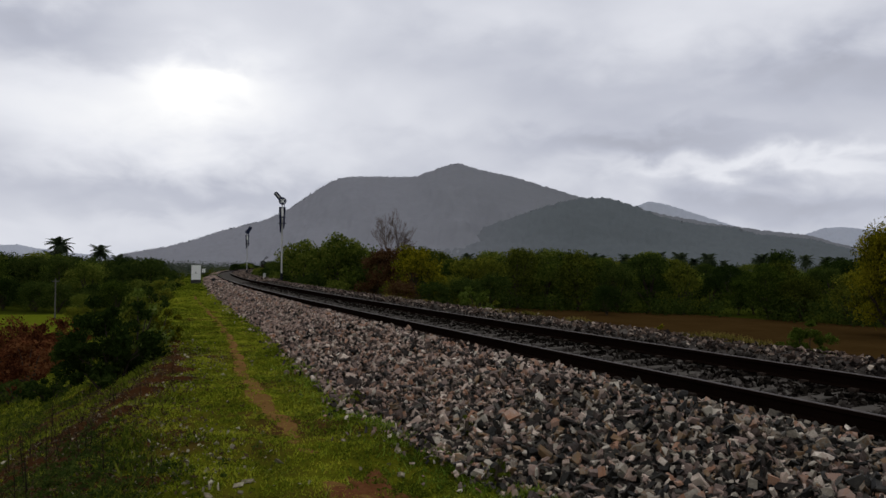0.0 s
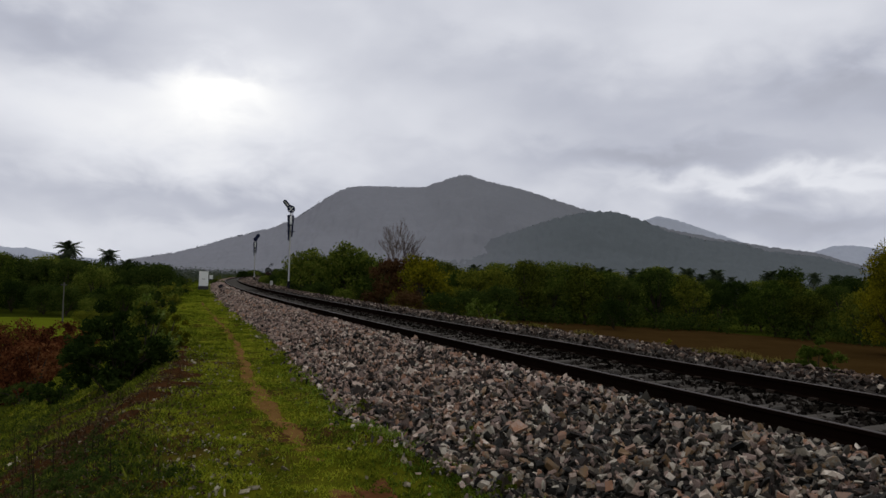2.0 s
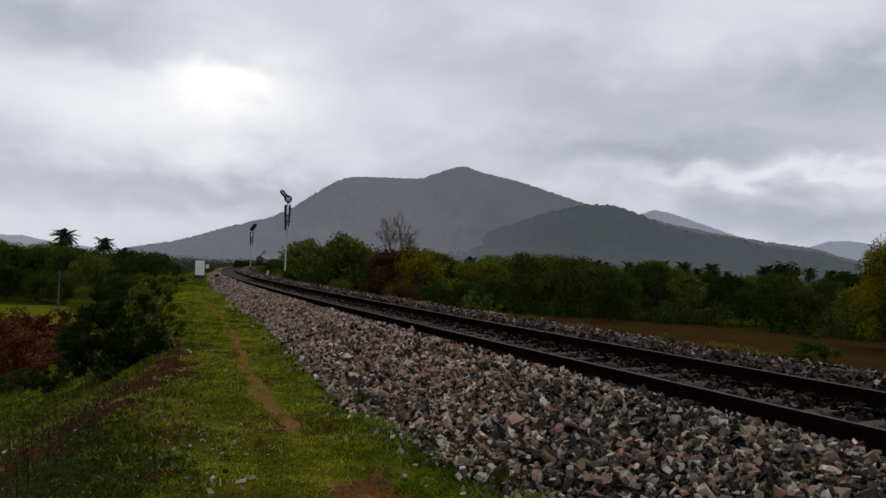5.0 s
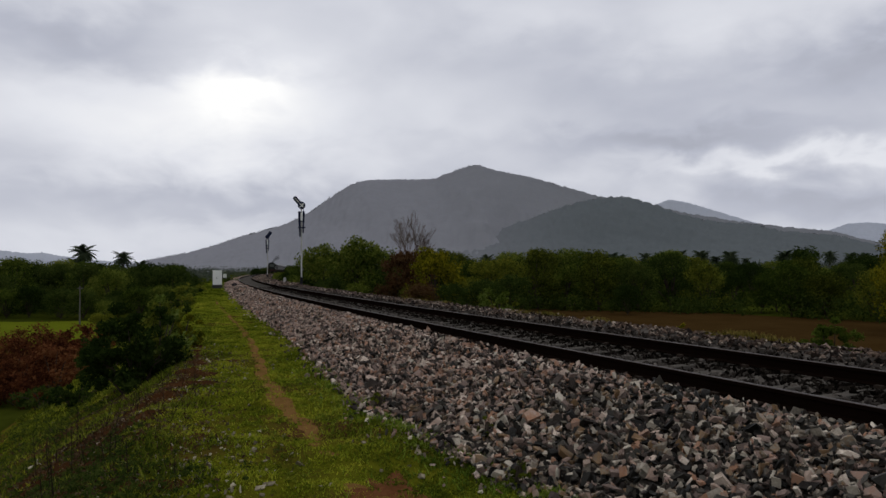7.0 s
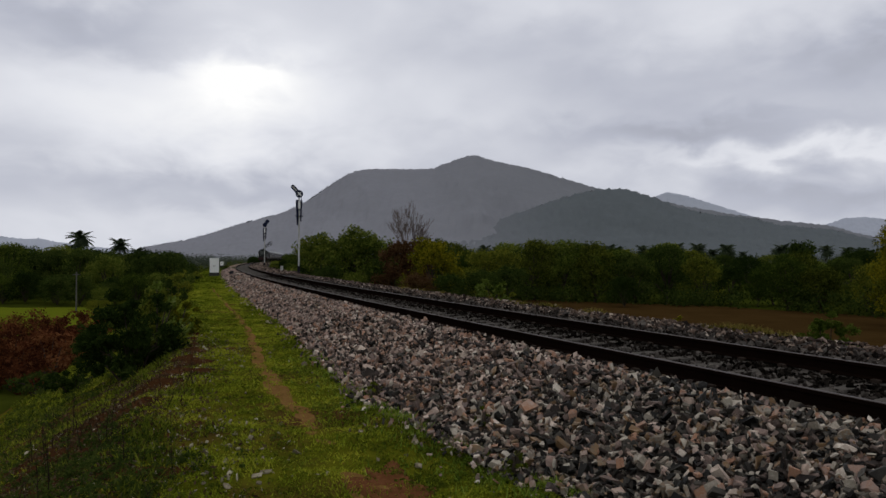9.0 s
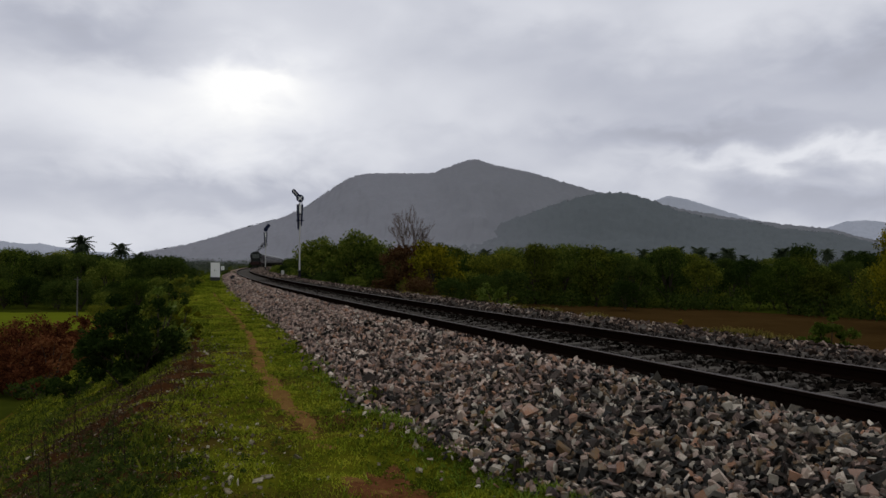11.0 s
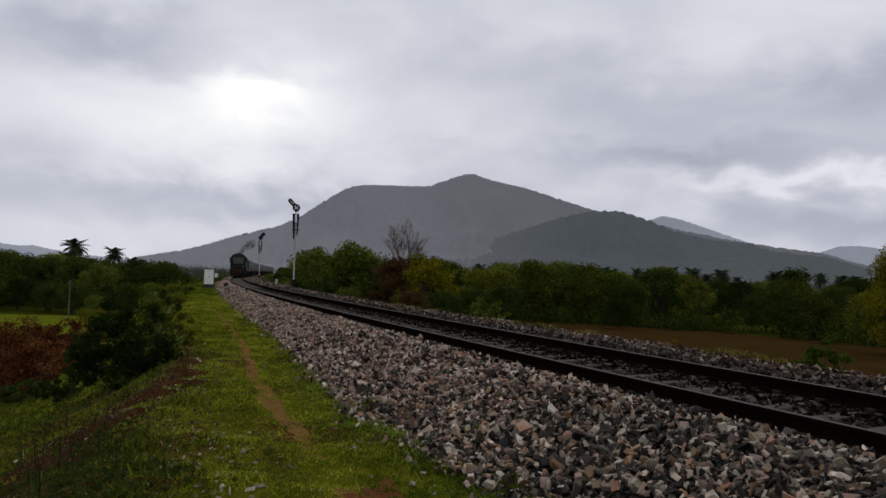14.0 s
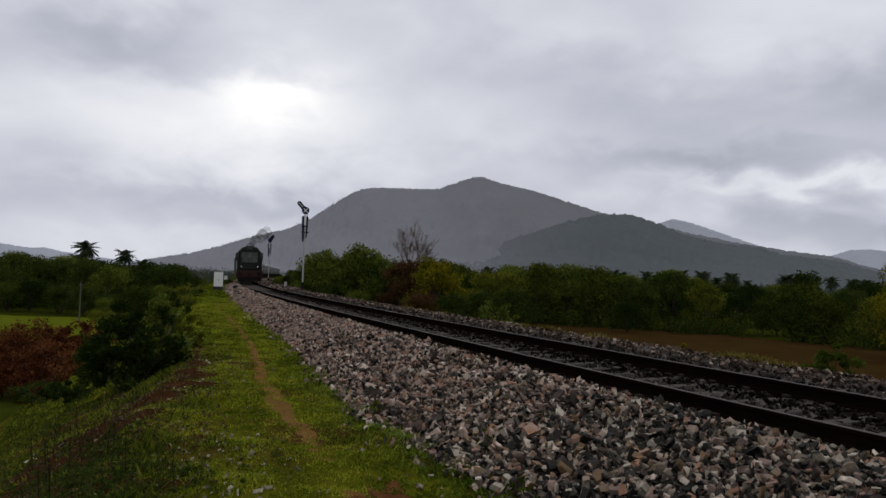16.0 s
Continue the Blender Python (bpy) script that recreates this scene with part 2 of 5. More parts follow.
M_VERGE = leafy("verge_grass_blade", (0.035, 0.035, 0.008), (0.14, 0.12, 0.025), (0.27, 0.21, 0.06))
M_WEED = leafy("weed_leaf", (0.05, 0.07, 0.008), (0.16, 0.19, 0.02), (0.30, 0.30, 0.05))
M_SHRUB = leafy("leaf_pale", (0.06, 0.09, 0.012), (0.16, 0.21, 0.04), (0.34, 0.38, 0.14))
M_DRY = leafy("dry_stalk", (0.05, 0.03, 0.018), (0.12, 0.08, 0.045), (0.22, 0.17, 0.1), thin=0.1)
M_PALE = material("pale_stone", [(0.2, (0.07, 0.06, 0.042)), (0.55, (0.24, 0.20, 0.14)), (0.8, (0.48, 0.43, 0.32)), (1.0, (0.78, 0.72, 0.58))], 8, 0.9, 0.4, 40, per="island", spread=0.3)
M_STALK = material("dead_stalk", [(0.2, (0.012, 0.009, 0.006)), (0.8, (0.035, 0.026, 0.018))], 3, 0.9, 0.2, 20)
M_BARK = material("bark", [(0.2, (0.025, 0.02, 0.015)), (0.8, (0.09, 0.07, 0.055))], 3, 0.9, 0.6, 20)
M_LEAF = [leafy("leaf_green", (0.030, 0.050, 0.008), (0.105, 0.142, 0.022), (0.22, 0.24, 0.04)),
          leafy("leaf_olive", (0.040, 0.052, 0.008), (0.14, 0.16, 0.022), (0.26, 0.25, 0.028)),
          leafy("leaf_deep", (0.016, 0.029, 0.006), (0.044, 0.069, 0.014), (0.09, 0.115, 0.024)),
          leafy("leaf_yellow", (0.06, 0.066, 0.006), (0.21, 0.19, 0.011), (0.37, 0.31, 0.018)),
          leafy("leaf_russet", (0.045, 0.022, 0.010), (0.105, 0.055, 0.025), (0.15, 0.09, 0.04)),
          leafy("leaf_red_brown", (0.05, 0.017, 0.008), (0.165, 0.056, 0.024), (0.27, 0.115, 0.045))]
# ridge, far wood and palm leaves carry the distance haze in their colour
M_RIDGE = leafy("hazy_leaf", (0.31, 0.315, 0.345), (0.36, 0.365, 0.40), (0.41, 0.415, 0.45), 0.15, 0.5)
M_FARWOOD = leafy("far_wood_hazed_leaf", (0.050, 0.062, 0.050), (0.095, 0.112, 0.088), (0.14, 0.155, 0.12))
M_PALM = leafy("hazed_palm_leaf", (0.035, 0.05, 0.03), (0.068, 0.09, 0.05), (0.11, 0.135, 0.075))
M_WHITE = material("white_paint", [(0.2, (0.78, 0.78, 0.79)), (0.7, (0.88, 0.88, 0.89))], 1.5, 0.6, 0.05, 30)
M_POLE = material("pole_white_paint", [(0.2, (0.30, 0.29, 0.28)), (0.7, (0.56, 0.55, 0.53))], 2, 0.6, 0.05, 30)
M_BLACK = material("black_paint", [(0.2, (0.008, 0.008, 0.010)), (0.8, (0.022, 0.022, 0.028))], 2, 0.6, 0.05, 30)
M_NAVY = material("signal_black_paint", [(0.2, (0.010, 0.013, 0.034)), (0.8, (0.022, 0.028, 0.066))], 2, 0.6, 0.05, 30)
M_CONC = material("weathered_concrete", [(0.2, (0.16, 0.155, 0.145)), (0.8, (0.34, 0.33, 0.31))], 2, 0.9, 0.3, 30)
M_PLINTH = material("dark_plinth", [(0.2, (0.025, 0.025, 0.025)), (0.8, (0.07, 0.068, 0.065))], 2, 0.9, 0.3, 30)
M_LOCO = material("locomotive_paint", [(0.2, (0.005, 0.006, 0.006)), (0.8, (0.013, 0.015, 0.015))], 1.2, 0.5, 0.05, 20, spec=0.25)
M_MAROON = material("maroon_paint", [(0.2, (0.022, 0.006, 0.006)), (0.8, (0.05, 0.013, 0.012))], 1.2, 0.5, 0.05, 20, spec=0.25)
M_FACE = material("pale_green_panel", [(0.32, (0.018, 0.021, 0.02)), (0.5, (0.06, 0.066, 0.062)), (0.68, (0.19, 0.205, 0.19))], 1.9, 0.5, 0.05, 20, spec=0.5)
M_UNDER = material("underframe_grime", [(0.2, (0.010, 0.009, 0.008)), (0.8, (0.03, 0.026, 0.023))], 2, 0.85, 0.2, 20)
M_COACH = material("coach_side_paint", [(0.2, (0.045, 0.035, 0.04)), (0.8, (0.085, 0.07, 0.08))], 0.8, 0.5, 0.05, 12, spec=0.5)
M_ROOF = material("coach_roof", [(0.2, (0.22, 0.23, 0.25)), (0.8, (0.38, 0.39, 0.42))], 0.6, 0.5, 0.05, 12, spec=0.5)
M_GLASS = material("dark_glass", [(0.2, (0.015, 0.017, 0.018)), (0.8, (0.03, 0.033, 0.035))], 2, 0.18, 0.0, 20, spec=0.8)
M_STEEL = material("wheel_steel", [(0.2, (0.03, 0.027, 0.025)), (0.8, (0.08, 0.07, 0.065))], 3, 0.55, 0.1, 30, metal=0.6)
M_LAMP = glow("lit_headlamp", (1.0, 0.93, 0.82), 1.0)


def hillside(name, thin, less_hazy, x0, x1, scale):
    """Wooded slopes, rain haze painted into their colour: hazier (thin) at x0, greener at x1."""
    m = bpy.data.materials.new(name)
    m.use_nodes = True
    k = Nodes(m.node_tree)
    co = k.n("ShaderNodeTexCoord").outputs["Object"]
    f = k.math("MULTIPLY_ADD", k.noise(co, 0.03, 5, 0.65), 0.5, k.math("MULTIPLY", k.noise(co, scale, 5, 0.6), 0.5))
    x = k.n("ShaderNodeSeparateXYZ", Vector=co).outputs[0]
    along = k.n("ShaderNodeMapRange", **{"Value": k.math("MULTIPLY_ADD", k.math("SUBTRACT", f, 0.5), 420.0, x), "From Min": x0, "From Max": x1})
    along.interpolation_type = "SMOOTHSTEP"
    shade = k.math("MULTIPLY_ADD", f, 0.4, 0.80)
    col = k.mix(along.outputs[0], thin, less_hazy)
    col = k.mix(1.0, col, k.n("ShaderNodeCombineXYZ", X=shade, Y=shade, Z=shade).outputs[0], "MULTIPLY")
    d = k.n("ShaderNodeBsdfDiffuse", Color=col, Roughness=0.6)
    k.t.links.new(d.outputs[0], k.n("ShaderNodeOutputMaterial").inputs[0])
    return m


# haze is mixed into both slope colours, weaker towards the right
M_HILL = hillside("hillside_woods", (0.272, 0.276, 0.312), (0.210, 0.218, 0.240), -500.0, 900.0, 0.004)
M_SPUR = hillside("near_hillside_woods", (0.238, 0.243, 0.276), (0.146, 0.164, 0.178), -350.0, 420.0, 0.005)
# distance haze painted in as a pale blue-grey base colour
M_FARHILL = material("far_hillside_hazed", [(0.3, (0.42, 0.445, 0.51)), (0.7, (0.47, 0.495, 0.56))], 0.006, 1.0, 0.0, 0.04, spec=0.0)


# ---- mesh helpers ----
def part(name, bm, mat, parent=None, label="", smooth=False):
    """Links a bmesh as one mesh object, under parent if given."""
    me = bpy.data.meshes.new(name)
    bm.to_mesh(me)
    bm.free()
    return part_mesh(name, me, mat, parent, label, smooth)


def part_mesh(name, me, mat, parent=None, label="", smooth=False):
    for m in (mat if isinstance(mat, (list, tuple)) else [mat]):
        if len(me.materials) < (len(mat) if isinstance(mat, (list, tuple)) else 1):
            me.materials.append(m)
    if smooth:
        me.polygons.foreach_set("use_smooth", [True] * len(me.polygons))
    ob = new(name, me)
    ob.parent = parent
    if label:
        tagged(ob, label)
    return ob


def mesh_np(name, verts, faces):
    """A mesh from arrays: verts (n, 3), faces (m, 3 or 4)."""
    me = bpy.data.meshes.new(name)
    verts, faces = np.asarray(verts, np.float32), np.asarray(faces, np.int32)
    n = faces.shape[1]
    me.vertices.add(len(verts))
    me.vertices.foreach_set("co", verts.ravel())
    me.loops.add(faces.size)
    me.loops.foreach_set("vertex_index", faces.ravel())
    me.polygons.add(len(faces))
    me.polygons.foreach_set("loop_start", np.arange(0, faces.size, n, dtype=np.int32))
    me.polygons.foreach_set("loop_total", np.full(len(faces), n, np.int32))
    me.polygons.foreach_set("use_smooth", np.zeros(len(faces), bool))
    me.update(calc_edges=True)
    return me


def box(bm, size, m=Matrix(), bevel=0.0):
    """A box of the given size, centred on m, its edges rounded."""
    made = bmesh.ops.create_cube(bm, size=1.0, matrix=m @ Matrix.Diagonal((*size, 1)))
    if bevel:
        edges = {e for v in made["verts"] for e in v.link_edges}
        bmesh.ops.bevel(bm, geom=list(edges), offset=bevel, segments=2, affect="EDGES", profile=0.6)
    return bm


def rod(bm, a, b, r1, r2=None, seg=12):
    """A tapered round bar from a to b."""
    a, b = Vector(a), Vector(b)
    d = b - a
    m = Matrix.Translation((a + b) / 2) @ d.to_track_quat("Z", "Y").to_matrix().to_4x4()
    bmesh.ops.create_cone(bm, cap_ends=True, segments=seg, radius1=r1, radius2=r1 if r2 is None else r2, depth=d.length, matrix=m)
    return bm


def empty(name, label, category, group="", kind="", m=None):
    ob = new(name)
    ob.empty_display_size = 0.3
    if m is not None:
        ob.matrix_basis = m
    return tagged(ob, label, category, group, kind)


# ---- the large structure ----
def sheet(name, ss, us, zf, mat, label, kind="structure", category="ground"):
    """A surface over the line's coordinates."""
    S, U = np.meshgrid(ss, us, indexing="ij")
    Z = zf(S, U)
    X, Y = line_xy(S, U)
    a, b = S.shape
    i = np.arange(a * b).reshape(a, b)
    f = np.stack([i[:-1, :-1], i[:-1, 1:], i[1:, 1:], i[1:, :-1]], -1).reshape(-1, 4)[:, ::-1]
    ob = part_mesh(name, mesh_np(name, np.stack([X, Y, Z], -1).reshape(-1, 3), f), mat, smooth=True)
    return tagged(ob, label, category, kind=kind)


def ripple(S, U, size=1.0, amp=0.05):
    """Gentle unevenness."""
    return amp * (np.sin(S * 1.7 / size + 1.3 * np.sin(U * 0.9 / size)) * np.cos(U * 1.3 / size + 0.7 * np.sin(S * 0.6 / size)) + 0.5 * np.sin(S * 4.1 / size + U * 3.3 / size)
                  + 0.34 * np.sin(S * 8.3 / size + 2.0 * np.sin(U * 5.1 / size)) * np.sin(U * 7.4 / size + 1.6 * np.sin(S * 3.7 / size)))


def lumps(S, U, size, seed):
    """Soft random patches over the bank, about -1 to 1, of that size in metres."""
    rg = np.random.default_rng(seed)
    total = np.zeros(np.broadcast(S, U).shape)
    for _ in range(9):
        a, w, ph = rg.uniform(0, 2 * math.pi), rg.uniform(0.6, 1.7) * 2 * math.pi / size, rg.uniform(0, 2 * math.pi)
        total += np.sin((S * math.cos(a) + U * math.sin(a)) * w + ph)
    return total / 4.2


def soil_band(S, U):
    """How bare the band of red earth along the brow is, 0 to 1."""
    mid = np.interp(S, [3, 6, 8.5, 10.5, 12, 13.5, 16, 22], [-8.6, -8.3, -7.9, -7.4, -6.6, -5.98, -5.78, -5.5])
    half = np.interp(S, [3, 6, 8, 11, 13.5, 17, 22], [1.35, 1.3, 1.1, 0.8, 0.28, 0.1, 0.03])
    return np.clip(1.25 - np.abs(U - mid) / half + 0.75 * lumps(S, U, 0.9, 3), 0, 1)


S_FINE = np.concatenate([np.arange(-20, 0, 1.0), np.arange(0, 30, 0.25), np.arange(30, 80, 1.0), np.arange(80, 640, 5.0)])
U_FINE = np.concatenate([np.arange(-16, -9, 0.4), np.arange(-9, -1.4, 0.2), np.arange(-1.4, 1.5, 0.7), np.arange(1.5, 8, 0.3), np.arange(8, 13, 0.6)])
sheet("embankment", S_FINE, U_FINE, lambda s, u: bank_z(s, u) + np.where(u < toe(s), ripple(s, u, 1.0, 0.035), np.where(u > 4.3, -0.03, -0.10)), M_BANK, "grassed earth embankment carrying the railway line")

# bed under the loose stones, coloured dark to deepen the shade in the gaps
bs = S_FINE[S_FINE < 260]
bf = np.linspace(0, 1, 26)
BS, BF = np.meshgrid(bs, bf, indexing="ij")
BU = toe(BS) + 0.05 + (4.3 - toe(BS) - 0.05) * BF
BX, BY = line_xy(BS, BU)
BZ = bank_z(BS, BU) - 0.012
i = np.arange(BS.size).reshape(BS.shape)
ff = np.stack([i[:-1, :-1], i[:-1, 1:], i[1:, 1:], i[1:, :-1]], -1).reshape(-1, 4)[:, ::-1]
tagged(part_mesh("ballast_bed", mesh_np("ballast_bed", np.stack([BX, BY, BZ], -1).reshape(-1, 3), ff), M_BALLAST, smooth=True), "dark bed below the ballast, shade of the gaps in its colour", "ballast", kind="structure")

# plain to the horizon, one sheet
r = np.concatenate([[0.5], np.geomspace(10, 4600, 60)])
a = np.linspace(0, 2 * math.pi, 97)
R, A = np.meshgrid(r, a, indexing="ij")
PX, PY = R * np.sin(A) + 5, R * np.cos(A) + 20
PZ = PLAIN + 0.25 * np.sin(PX * 0.05) * np.cos(PY * 0.043) * np.clip(R / 150, 0, 1) - 0.05
i = np.arange(R.size).reshape(R.shape)
ff = np.stack([i[:-1, :-1], i[:-1, 1:], i[1:, 1:], i[1:, :-1]], -1).reshape(-1, 4)[:, ::-1]
tagged(part_mesh("ground", mesh_np("ground", np.stack([PX, PY, PZ], -1).reshape(-1, 3), ff), M_PLAIN, smooth=True), "dark green low-lying plain below the embankment", "ground", kind="structure")


def patch(name, corners, mat, label, z):
    """A slightly uneven field with a wavering edge."""
    bm = bmesh.new()
    pts = []
    n = len(corners)
    for j in range(n):
        p, q = Vector(corners[j]), Vector(corners[(j + 1) % n])
        steps = max(2, int((q - p).length / 2))
        for t in range(steps):
            c = p.lerp(q, t / steps)
            pts.append(bm.verts.new((c.x + random.uniform(-0.4, 0.4), c.y + random.uniform(-0.4, 0.4), z)))
    bm.faces.new(pts)
    bmesh.ops.triangulate(bm, faces=bm.faces[:])
    return tagged(part(name, bm, mat), label, "field", kind="structure")


patch("field_bare", [(4, 78), (12, 73), (23, 67), (31, 56), (40, 44), (60, 30), (60, 8), (22, 4), (2, 40), (-4, 62)], M_FIELD, "bare brown ploughed field below the embankment", PLAIN + 0.03)
patch("field_meadow", [(-60, 62), (-29, 62), (-24, 55), (-22, 40), (-28, 26), (-70, 26)], M_MEADOW, "bright green meadow below the embankment", PLAIN + 0.03)

# trodden path along the bank
def pc(s):
    """The footpath's middle."""
    return np.interp(s, [0, 5.9, 8.1, 11.3, 13.8, 19, 23.4, 29, 60], [-5.0, -5.05, -4.99, -4.95, -4.78, -4.34, -4.15, -4.05, -3.8])


def path_half(s):
    return np.interp(s, [4, 5.6, 6.4, 8, 9, 10, 13, 20, 30, 50], [0.24, 0.2, 0.12, 0.12, 0.15, 0.15, 0.125, 0.115, 0.095, 0.07])


for name, lo, hi, w, mat, label in (("path", 3.4, 46, 0.25, M_SOIL, "narrow trodden earth footpath in the grass"),):
    ss = np.arange(lo, hi, 0.1)
    vs = np.linspace(-1, 1, 5)
    S, V = np.meshgrid(ss, vs, indexing="ij")
    width = w * (0.95 + 0.12 * np.sin(S * 1.9) + 0.12 * np.sin(S * 4.1 + 2)) * (path_half(S) / 0.25)
    U = pc(S) + V * width + 0.02 * np.sin(S * 2.3)
    Z = bank_z(S, U) + ripple(S, U, 1.0, 0.035) + np.interp(S, [5, 6, 6.7, 7.6, 8.6], [0.014, 0.012, -0.012, -0.008, 0.014]) + 0.018 * lumps(S, U, 0.4, 21) - 0.014 * V * V
    X, Y = line_xy(S, U)
    i = np.arange(S.size).reshape(S.shape)
    f = np.stack([i[:-1, :-1], i[:-1, 1:], i[1:, 1:], i[1:, :-1]], -1).reshape(-1, 4)[:, ::-1]
    tagged(part_mesh(name, mesh_np(name, np.stack([X, Y, Z], -1).reshape(-1, 3), f), mat, smooth=True), label, "path", kind="structure")


def bare(name, s0, u0, ls, lu, mat, label):
    """A patch of bare soil with a ragged outline lying on the bank."""
    bm = bmesh.new()
    rings = []
    for ring in range(1, 5):
        vs = []
        for j in range(36):
            t = j / 36 * 2 * math.pi
            w = (1 + 0.25 * math.sin(3 * t + s0) + 0.18 * math.sin(7 * t + 2 * u0) + random.uniform(-0.12, 0.12)) * ring / 4
            s, u = s0 + ls * w * math.cos(t), u0 + lu * w * math.sin(t)
            z = float(bank_z(s, u)) + float(ripple(s, u, 1.0, 0.035)) + (0.018 if ring < 4 else 0.0)
            vs.append(bm.verts.new(at(s, u, z)))
        rings.append(vs)
    c = bm.verts.new(at(s0, u0, float(bank_z(s0, u0)) + float(ripple(s0, u0, 1.0, 0.035)) + 0.018))
    for j in range(36):
        bm.faces.new((c, rings[0][j], rings[0][(j + 1) % 36]))
        for p, q in zip(rings, rings[1:]):
            bm.faces.new((p[j], q[j], q[(j + 1) % 36], p[(j + 1) % 36]))
    bmesh.ops.recalc_face_normals(bm, faces=bm.faces[:])
    return tagged(part(name, bm, mat), label, "soil", kind="structure")


bare("soil_patch_1", 5.6, -4.82, 0.85, 0.3, M_CLAY, "worn reddish earth patch on the footpath")

# the red earth showing along the brow, one ragged sheet
ss, vs = np.arange(2.5, 20, 0.16), np.linspace(-1, 1, 15)
S, V = np.meshgrid(ss, vs, indexing="ij")
U = np.interp(S, [3, 6, 8.5, 10.5, 12, 13.5, 16, 22], [-8.6, -8.3, -7.9, -7.4, -6.6, -5.98, -5.78, -5.5]) + V * 1.5 * np.interp(S, [3, 6, 8, 11, 13.5, 17, 22], [1.35, 1.3, 1.1, 0.8, 0.28, 0.1, 0.03])
Z = bank_z(S, U) + ripple(S, U, 1.0, 0.035) - 0.015 + 0.045 * soil_band(S, U)
X, Y = line_xy(S, U)
i = np.arange(S.size).reshape(S.shape)
f = np.stack([i[:-1, :-1], i[:-1, 1:], i[1:, 1:], i[1:, :-1]], -1).reshape(-1, 4)[:, ::-1]
tagged(part_mesh("soil_patch_2", mesh_np("soil_patch_2", np.stack([X, Y, Z], -1).reshape(-1, 3), f), M_REDSOIL, smooth=True), "bare reddish earth along the bank's brow", "soil", kind="structure")


def turns(n, rng):
    """n random rotations."""
    q = rng.normal(size=(n, 4))
    q /= np.linalg.norm(q, axis=1)[:, None]
    w, x, y, z = q.T
    return np.stack([1 - 2 * (y * y + z * z), 2 * (x * y - z * w), 2 * (x * z + y * w), 2 * (x * y + z * w), 1 - 2 * (x * x + z * z), 2 * (y * z - x * w), 2 * (x * z - y * w), 2 * (y * z + x * w), 1 - 2 * (x * x + y * y)], -1).reshape(n, 3, 3)


def leaf_cloud(centres, radii, per, size, rng, flat=0.75, droop=0.0, three=False):
    """Small leaf blades spread through round clumps: verts (n*4, 3), faces."""
    m = len(centres)
    idx = np.repeat(np.arange(m), per)
    n = len(idx)
    d = rng.normal(size=(n, 3))
    d /= np.linalg.norm(d, axis=1)[:, None]
    rad = rng.random(n) ** 0.45
    p = np.asarray(centres)[idx] + d * (np.asarray(radii)[idx] * rad)[:, None] * np.array([1, 1, flat])
    p[:, 2] -= droop * rng.random(n)
    Q = turns(n, rng)
    w = size * rng.uniform(0.6, 1.3, n)
    a, b = Q[:, :, 0] * w[:, None], Q[:, :, 1] * (w * 0.5)[:, None]
    if three:
        v = np.stack([p - a, p + a * 0.6 - b, p + a * 0.6 + b], 1).reshape(-1, 3)
        return v, np.arange(n * 3).reshape(-1, 3)
    v = np.stack([p - a, p - b * 0.9 + a * 0.1, p + a, p + b * 0.9 + a * 0.1], 1).reshape(-1, 3)
    return v, np.arange(n * 4).reshape(-1, 4)


# ---- hills ----
def hill(name, dist, knots, depth, mat, label, rough=26.0):
    """A hill: ridge heights over x at a distance, falling towards us and away, with gullies."""
    kx, kz = zip(*knots)
    xs = np.linspace(kx[0], kx[-1], 420)
    sm = np.interp(xs, kx, kz)
    ker = np.hanning(15)
    ridge = np.convolve(np.pad(sm, 7, mode="edge"), ker / ker.sum(), "valid")
    vs = np.concatenate([np.linspace(0, 1, 40), [1.15, 1.4, 1.8]])
    verts = []
    for v in vs:
        for x, h in zip(xs, ridge):
            w = v if v <= 1 else max(0, 2.0 - v)
            shape = w ** 1.25
            p = Vector((x * 0.004, v * 3.0, dist * 0.01))
            g = noise.fractal(p, 1.0, 2.0, 5)
            g2 = noise.fractal(Vector((x * 0.055, v * 34, 7.0)), 0.6, 2.2, 4)
            z = PLAIN - 2 + (h + 5) * max(0, shape + 0.10 * g * math.sin(math.pi * min(1, v))) + g2 * rough * 0.13 * min(1, w * 3) * min(1, h / 60)
            verts.append((x * (1 + (v - 1) * depth / dist), dist + (v - 1) * depth, z))
    n = len(xs)
    i = np.arange(len(verts)).reshape(len(vs), n)
    f = np.stack([i[:-1, :-1], i[:-1, 1:], i[1:, 1:], i[1:, :-1]], -1).reshape(-1, 4)
    return tagged(part_mesh(name, mesh_np(name, verts, f), mat, smooth=True), label, "hill", kind="structure")


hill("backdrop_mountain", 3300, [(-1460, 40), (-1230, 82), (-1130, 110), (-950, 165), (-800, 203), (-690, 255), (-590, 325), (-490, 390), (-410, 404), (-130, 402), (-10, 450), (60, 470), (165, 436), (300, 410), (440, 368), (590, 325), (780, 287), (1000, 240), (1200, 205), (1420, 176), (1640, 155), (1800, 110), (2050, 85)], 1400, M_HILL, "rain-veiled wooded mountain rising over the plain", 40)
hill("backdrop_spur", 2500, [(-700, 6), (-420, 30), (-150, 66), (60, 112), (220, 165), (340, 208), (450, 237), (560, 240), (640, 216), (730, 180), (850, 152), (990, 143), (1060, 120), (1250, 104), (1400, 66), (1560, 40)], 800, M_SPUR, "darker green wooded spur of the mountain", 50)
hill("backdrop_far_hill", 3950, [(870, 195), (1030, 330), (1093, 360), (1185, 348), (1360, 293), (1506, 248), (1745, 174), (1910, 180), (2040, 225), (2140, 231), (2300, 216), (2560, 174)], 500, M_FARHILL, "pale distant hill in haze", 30)
